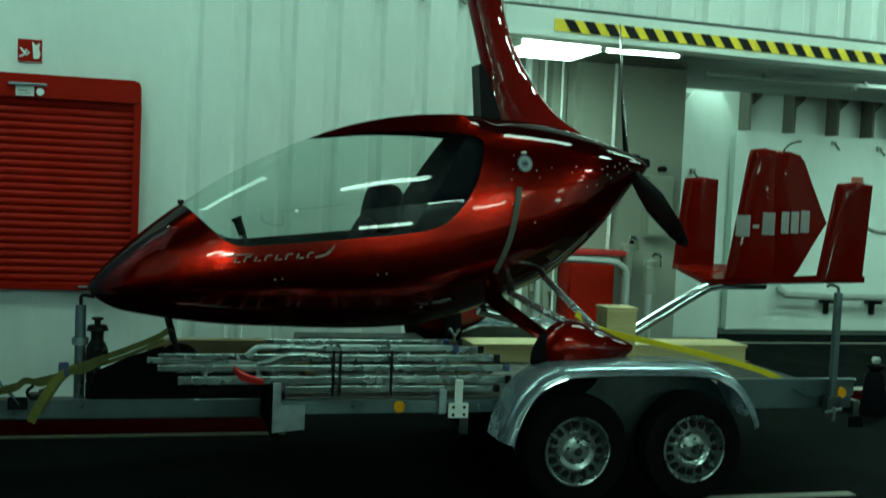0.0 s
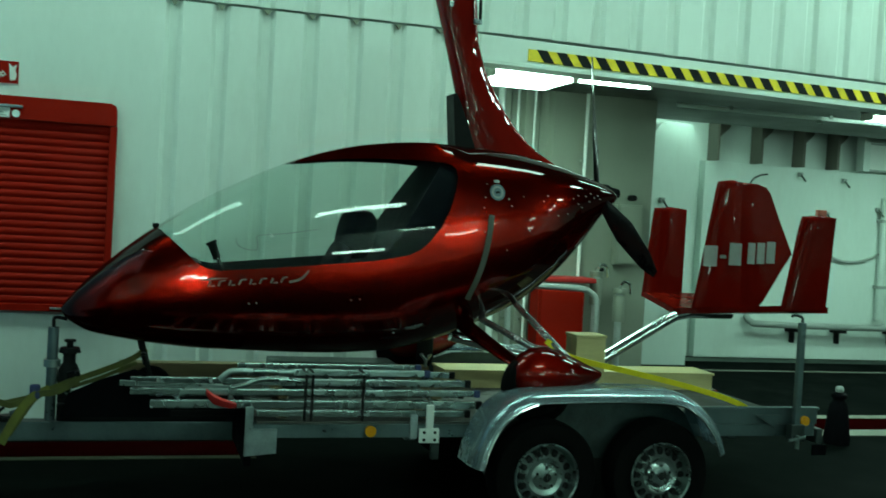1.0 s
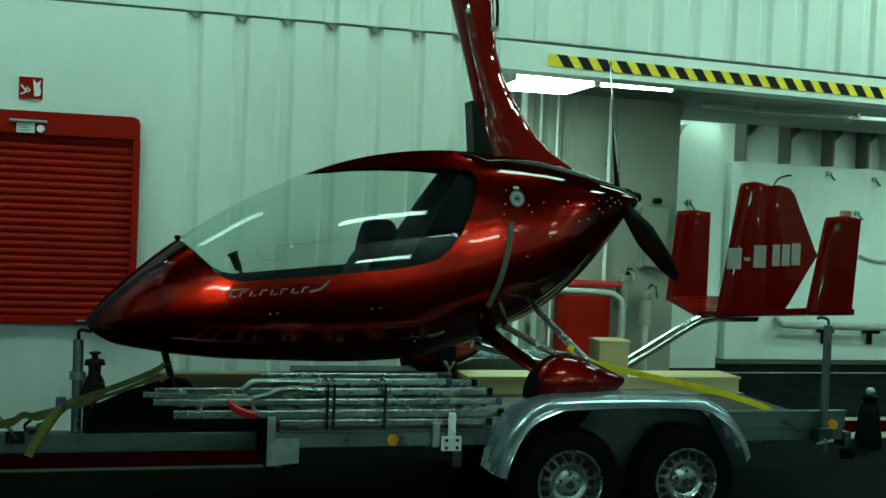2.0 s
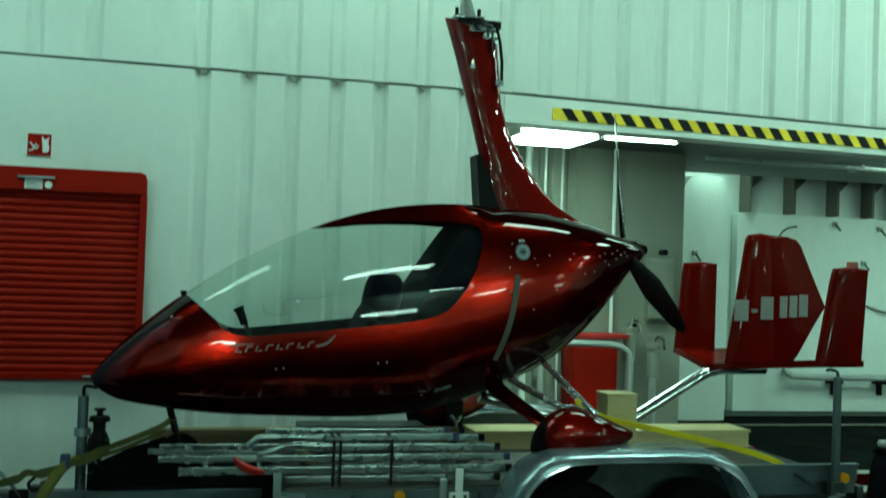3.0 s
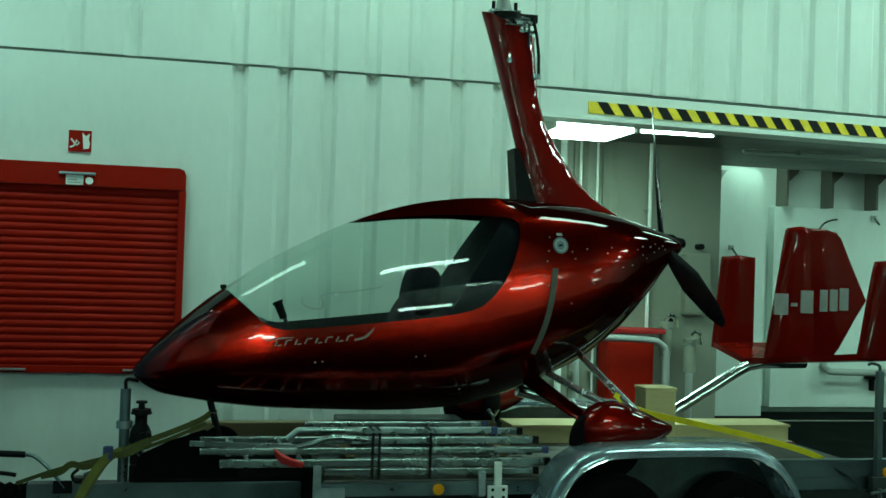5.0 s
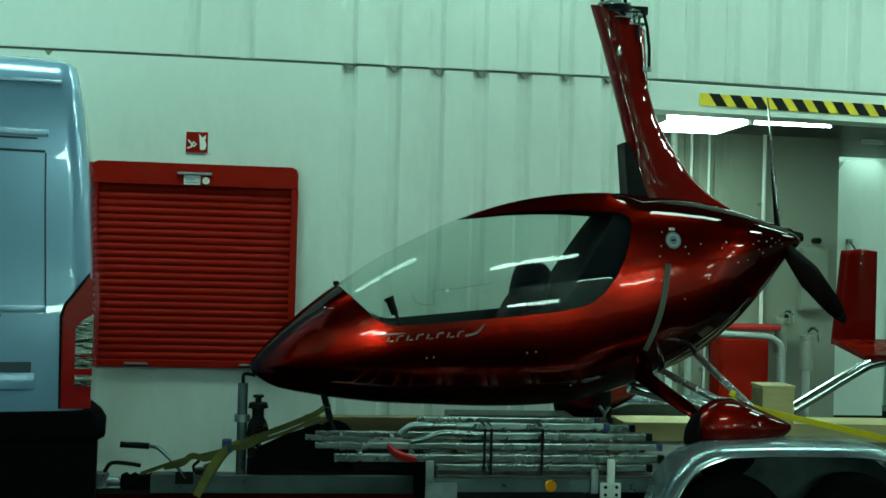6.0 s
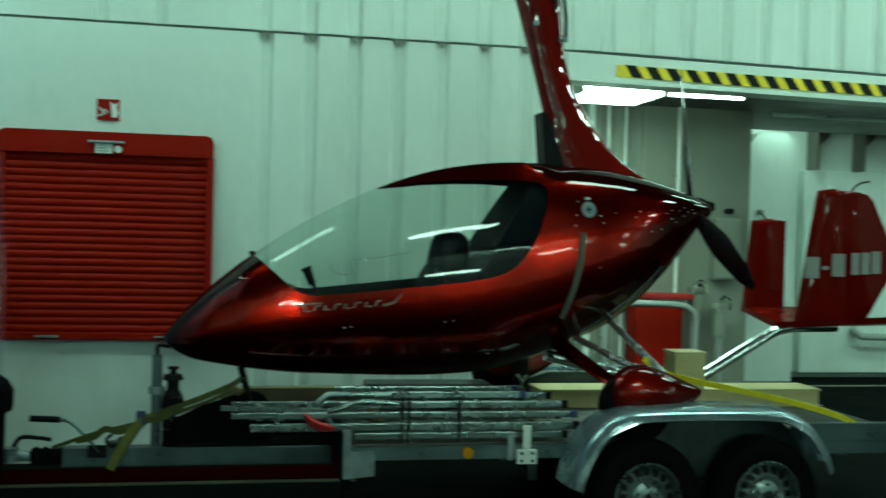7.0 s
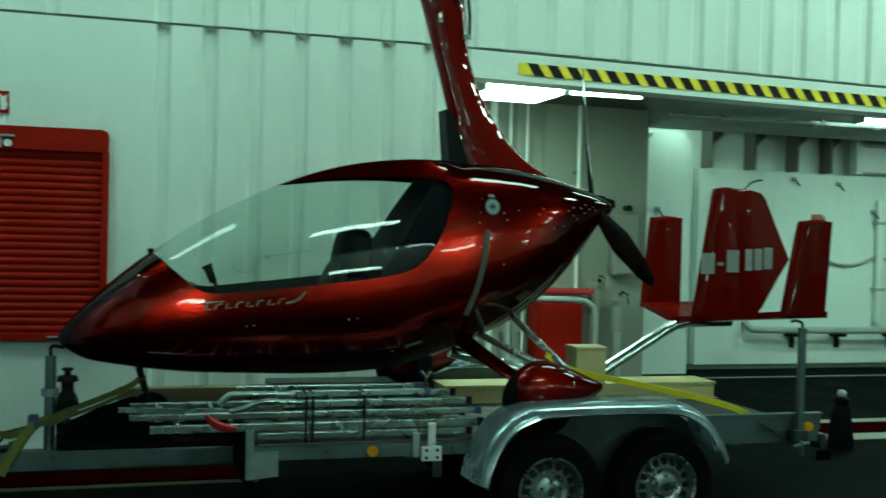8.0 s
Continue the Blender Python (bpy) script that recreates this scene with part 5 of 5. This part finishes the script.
part("body", boxes((3.86, 4.34, 9.20, 9.44, 0.05, 1.06)), SHUTTER, fc, "", False, 0.012)
part("door", boxes((3.88, 4.32, 9.18, 9.1985, 0.12, 1.03)), SHUTTER, fc, "", False, 0.008)
part("plinth", boxes((3.88, 4.32, 9.22, 9.42, 0.0, 0.049)), BLACK, fc, "", False)
part("cover", boxes((3.82, 4.44, 9.15, 9.46, 1.115, 1.165)), REDCLOTH, fc, "red cover on top", False, 0.018)
part("cover_support", boxes((3.9, 4.3, 9.22, 9.42, 1.061, 1.114)), GREY, fc, "", False)
gr = thing("guard_rail", (4.1, 9.05, 0.0), "grey bent pipe guard rail before the fire cabinet", "rail")
part("pipe", pipe(smooth_line([(3.50, 9.05, 0.0), (3.50, 9.05, 0.6), (3.50, 9.05, 0.98), (3.56, 9.05, 1.06), (3.7, 9.05, 1.08), (4.2, 9.05, 1.07), (4.34, 9.05, 1.03), (4.40, 9.05, 0.92), (4.40, 9.05, 0.5), (4.40, 9.05, 0.0)], 4), 0.03, 10), GREY, gr)
for x, h, r in ((4.50, 1.18, 0.035), (4.76, 1.02, 0.035)):
    e = thing("standpipe", (x, 9.3, 0.0), "white capped standpipe beside the fire cabinet", "pipe", "standpipes")
    part("pipe", rods(((x, 9.3, 0), (x, 9.3, h), r)), GREY, e)
    part("cap", rods(((x, 9.3, h), (x, 9.3, h + 0.05), r * 1.9), ((x, 9.3, h - 0.28), (x, 9.3, h - 0.02), r * 1.7)), RECESS, e)
    part("valve", pipe(smooth_line([(x, 9.3, h + 0.05), (x + 0.02, 9.26, h + 0.12), (x + 0.07, 9.24, h + 0.10), (x + 0.09, 9.24, h)], 4), 0.018, 8), CHROME, e)
jb = thing("junction_box", (4.88, 9.5, 1.30), "grey electrical box on the bay wall", "box")
part("body", boxes((4.74, 5.02, 9.40, 9.498, 1.30, 1.91)), RECESS, jb, "", False, 0.01)
part("door", boxes((4.755, 5.005, 9.388, 9.3985, 1.32, 1.89)), RECESS, jb, "", False, 0.006)
part("knob", rods(((4.91, 9.40, 1.98), (4.91, 9.498, 1.98), 0.03), n=12), BLACK, jb)
part("knob", rods(((4.60, 9.40, 1.24), (4.60, 9.498, 1.24), 0.025), n=12), BLACK, jb)
for x, r, a, b in ((3.45, 0.034, 0.0, 2.985), (3.625, 0.014, 0.0, 2.985), (3.80, 0.012, 0.0, 2.985), (4.355, 0.018, 0.0, 2.985)):
    e = thing("conduit_pipe", (x, 9.43, a), "thin pale painted pipe running up the bay wall", "pipe", "bay wall pipes")
    part("pipe", rods(((x, 9.43, a), (x, 9.43, b), r), n=12), WHITE, e)
    for z in (0.7, 1.5, 2.3):
        part("clip", boxes((x - r - 0.012, x + r + 0.012, 9.425, 9.52, z, z + 0.03)), RECESS, e, "", False, 0.003)
cp = thing("ceiling_pipe", (7.0, 9.35, 2.93), "thin pale pipe running under the bay ceiling", "pipe")
part("pipe", rods(((5.3, 9.35, 2.95), (9.0, 9.35, 2.95), 0.022), n=12), WALL, cp)
for x in (5.9, 7.1, 8.3):
    part("clip", boxes((x - 0.02, x + 0.02, 9.32, 9.38, 2.945, 2.989)), GREY, cp, "", False)
for x, y in ((6.86, 8.43), (7.17, 9.62), (7.92, 9.5)):
    e = thing("sprinkler", (x, y, 2.99), "small pale sprinkler head under the bay ceiling", "sprinkler", "bay sprinklers")
    part("body", rods(((x, y, 2.989), (x, y, 2.95), 0.02, 0.03), ((x, y, 2.95), (x, y, 2.935), 0.035, 0.035), n=14), WHITE, e)
hr = thing("wall_handrail", (9.0, 11.8, 0.52), "grey pipe handrail along the white back wall", "rail")
part("pipe", pipe(smooth_line([(7.85, 11.84, 0.62), (7.87, 11.75, 0.55), (8.0, 11.70, 0.53), (9.0, 11.70, 0.52), (10.5, 11.70, 0.52), (12.0, 11.70, 0.52)], 4), 0.045, 10), GREY, hr)
for x in (8.55, 9.25, 10.1, 11.0):
    part("bracket", boxes((x - 0.09, x + 0.09, 11.72, 11.859, 0.43, 0.49), (x - 0.02, x + 0.02, 11.78, 11.859, 0.28, 0.43)), BLACK, hr, "black rail bracket", False, 0.008)
for x, z in ((8.53, 2.52), (9.22, 2.48), (8.98, 2.02), (6.33, 2.05), (9.79, 2.12)):
    e = thing("wall_hook", (x, 11.86, z), "small dark hook on the white back wall", "hook", "wall hooks")
    yy = 11.855 if x > 7.1 else 11.495
    part("plate", boxes((x - 0.032, x + 0.032, yy - 0.04, yy, z - 0.03, z + 0.03)), GREY, e, "", False, 0.008)
    part("hook", rods(((x, yy - 0.03, z), (x + 0.04, yy - 0.09, z - 0.09), 0.013), n=8), SEAM, e)
vp = thing("wall_pipe", (9.88, 11.8, 0.7), "white upright pipe on the back wall", "pipe")
part("pipe", rods(((9.88, 11.80, 0.62), (9.88, 11.80, 2.28), 0.055)), WALL, vp)
for z in (1.05, 1.95):
    part("clip", boxes((9.80, 9.96, 11.74, 11.859, z, z + 0.04)), GREY, vp, "", False)
nb = thing("notice_board", (9.75, 11.85, 2.62), "pale blue-white notice board above the panelled wall", "notice board")
part("frame", boxes((9.52, 10.12, 11.80, 11.855, 2.63, 3.02)), GREY, nb, "blue-grey frame", False, 0.006)
part("sheet", boxes((9.555, 10.08, 11.785, 11.7985, 2.66, 2.99)), WHITE, nb, "white sheet", False)
cb = thing("wall_cable", (9.6, 11.8, 1.45), "dark cable loop on the back wall", "cable")
part("cable", pipe(smooth_line([(9.05, 11.84, 1.46), (9.25, 11.82, 1.40), (9.5, 11.82, 1.40), (9.7, 11.82, 1.46), (9.82, 11.80, 1.52)], 5), 0.02, 6), GREY, cb)
part("cable", pipe(smooth_line([(9.95, 11.84, 1.50), (10.15, 11.82, 1.44), (10.5, 11.82, 1.44), (10.9, 11.82, 1.5)], 5), 0.02, 6), GREY, cb)
bo = thing("bollard", (5.72, 7.1, 0.0), "squat black rubber bollard with a rounded cap on the deck", "bollard")
bm = bmesh.new()
rings = []
for r, z in ((0.12, 0.0), (0.125, 0.06), (0.115, 0.12), (0.10, 0.26), (0.085, 0.36), (0.06, 0.39), (0.055, 0.41), (0.075, 0.425), (0.075, 0.455), (0.05, 0.47), (0.001, 0.472)):
    rings.append([bm.verts.new((5.72 + r * 0.85 * math.cos(t), 7.1 + r * 0.85 * math.sin(t), z * 0.9)) for t in np.linspace(0, 2 * math.pi, 28, endpoint=False)])
part("body", skin(bm, rings), CARBON, bo)
part("knob", placed(lathe([(0.001, -0.03), (0.028, -0.025), (0.036, 0.0), (0.026, 0.022), (0.001, 0.028)], 18), Matrix.Translation((5.72, 7.1, 0.452)) @ Matrix.Rotation(radians(90), 4, "X")), GREY, bo, "small grey knob on top")

# ---- the towing van ----
VANM = Matrix.Translation((-0.95, 5.02, 0.0)) @ Matrix.Rotation(radians(10.5), 4, "Z")
van = thing("van", (-0.92, 5.02, 0.0), "light blue panel van hitched before the trailer", "van")
# local: rear at x = 0, front at -5.3, near side y = 0, far side y = 1.98


def vpart(name, bm, mat, parent, label="", smooth=True, bevel=0.0):
    if bevel:
        sharp = [e for e in bm.edges if len(e.link_faces) == 2 and e.calc_face_angle(0) > 0.6]
        bmesh.ops.bevel(bm, geom=sharp, offset=bevel, segments=2, profile=0.6, affect="EDGES", clamp_overlap=True)
    return part(name, placed(bm, VANM), mat, parent, label, smooth)


def rear_x(z):
    return float(np.interp(z, (0.4, 0.95, 1.5, 2.0, 2.3, 2.5, 2.6, 2.66), (-0.014, -0.014, -0.02, -0.045, -0.078, -0.106, -0.13, -0.175)))


def side_in(z):
    return float(np.interp(z, (0.4, 1.0, 1.4, 2.0, 2.35, 2.52, 2.61, 2.66), (0.03, 0.0, 0.0, 0.05, 0.10, 0.14, 0.22, 0.40)))


bm = bmesh.new()
ZS = [0.42, 0.7, 0.92, 1.0, 1.2, 1.4, 1.6, 1.8, 2.0, 2.2, 2.35, 2.45, 2.54, 2.60, 2.64, 2.66]
rings = []
for z in ZS:
    xr, si = rear_x(z), side_in(z)
    xf = float(np.interp(z, (0.42, 1.0, 1.25, 2.1, 2.62), (-5.35, -5.3, -4.7, -3.9, -3.6)))
    c = 0.10
    loop = []
    for cx, cy, a0 in ((xr - c, si + c, -90), (xr - c, 1.98 - si - c, 0), (xf + c, 1.98 - si - c, 90), (xf + c, si + c, 180)):
        for k in range(6):
            a = radians(a0 + 18 * k)
            loop.append(bm.verts.new((cx + c * math.cos(a), cy + c * math.sin(a), z)))
    rings.append(loop)
skin(bm, rings)
body = vpart("body", bm, VAN, van, "glossy light blue metallic body")
# dark strips: the panel gap, plus shade painted by ridge, rail and moulding
for xa, xb, za, zb in ((-3.0, -0.252, 2.146, 2.158), (-3.0, -0.29, 2.209, 2.219), (-3.0, -0.42, 1.358, 1.372), (-2.6, -0.28, 1.097, 1.147)):
    si = side_in((za + zb) / 2)
    vpart("side_crease", boxes((xa, xb, si - 0.004, si + 0.01, za, zb)), VANDARK, body, "dark strip for panel gap and ridge shade", False, 0.002)
bm = bmesh.new()
skin(bm, [[bm.verts.new((x + w, side_in(z) - o, z)) for w, o in ((-0.004, 0.003), (0.004, 0.003), (0.004, -0.01), (-0.004, -0.01))] for x, z in ((-0.225, 1.41), (-0.232, 1.6), (-0.24, 1.8), (-0.246, 2.0), (-0.25, 2.145))])
vpart("side_crease", bm, VANDARK, body, "dark strip for panel gap and ridge shade", False)
vpart("door_rail", boxes((-2.8, -0.22, -0.010, 0.012, 1.380, 1.412)), VAN, body, "", True, 0.004)
vpart("side_moulding", boxes((-2.6, -0.26, -0.022, 0.01, 1.015, 1.094)), VAN, body, "", True, 0.012)
vpart("side_ridge", boxes((-3.0, -0.24, side_in(2.23) - 0.010, side_in(2.23) + 0.01, 2.224, 2.262)), VAN, body, "", True, 0.008)
vpart("roof_gutter", boxes((-3.2, -0.19, side_in(2.50) - 0.007, side_in(2.50) + 0.02, 2.49, 2.515)), VAN, body, "", True, 0.006)
lamp_poly = [(-0.142, 0.925), (-0.008, 0.925), (-0.008, 1.30), (-0.016, 1.535), (-0.034, 1.555), (-0.05, 1.525), (-0.10, 1.455), (-0.13, 1.415), (-0.146, 1.36)]
lamp = vpart("tail_lamp", slab(lamp_poly, -0.012, 0.12), REDLENS, van, "tall red tail lamp at the rear corner", True, 0.012)
vpart("clear_lens", slab([(-0.085, 1.03), (-0.0065, 1.03), (-0.0065, 1.375), (-0.05, 1.35), (-0.085, 1.31)], -0.0145, 0.10), FACET, lamp, "clear reversing lens", True, 0.012)
vpart("lens_divider", boxes((-0.086, -0.0055, -0.0155, 0.10, 1.085, 1.115), (-0.086, -0.0055, -0.0155, 0.10, 1.17, 1.18)), REDLENS, lamp, "", False)
vpart("lamp_surround", slab([(x - 0.012, z) for x, z in lamp_poly[:1]] + [(-0.016, 0.92), (-0.028, 1.578), (-0.058, 1.54), (-0.108, 1.468), (-0.142, 1.425), (-0.16, 1.365)], -0.008, 0.02), BLACK, lamp, "", False)
vpart("far_tail_lamp", slab(lamp_poly, 1.87, 1.992), REDLENS, van, "tall red tail lamp at the rear corner", True, 0.012)
plan = [(-0.55, -0.035), (0.03, -0.035), (0.07, 0.0), (0.075, 0.10), (0.03, 0.35), (-0.03, 0.60), (-0.04, 1.40), (-0.01, 1.70), (-0.01, 1.98), (-0.04, 2.015), (-0.55, 2.015)]
bm = bmesh.new()
skin(bm, [[bm.verts.new((x - 0.02 * k, y + 0.01 * k * (1 if y < 1 else -1), z)) for x, y in plan] for k, z in ((3.2, 0.44), (2.4, 0.48), (2.2, 0.765), (0.5, 0.785), (0.4, 0.87), (1.2, 0.895), (1.8, 0.912))])
vpart("bumper", bm, CARBON, van, "black plastic rear bumper")
vpart("sill", boxes((-4.2, -0.56, -0.012, 0.08, 0.36, 0.90)), CARBON, van, "black lower side cladding", True, 0.02)
vpart("tow_bar", rods(((-0.2, 0.99, 0.36), (0.06, 0.99, 0.36), 0.025), ((0.06, 0.99, 0.355), (0.06, 0.99, 0.41), 0.022)), BLACK, van, "black tow ball bar")
for x in (-1.15, -4.35):
    for y in (0.115, 1.865):
        tw = vpart("wheel", placed(lathe([(0.2, -0.09), (0.30, -0.10), (0.335, -0.06), (0.34, 0), (0.335, 0.06), (0.30, 0.10), (0.2, 0.09)], 36), Matrix.Translation((x, y, 0.34))), RUBBER, van, "black van tyre")
        vpart("rim", placed(lathe([(0.201, -0.085), (0.15, -0.05), (0.06, -0.07), (0.001, -0.07), (0.001, 0.07), (0.15, 0.05), (0.201, 0.085)], 36), Matrix.Translation((x, y, 0.34))), RIMS, tw)
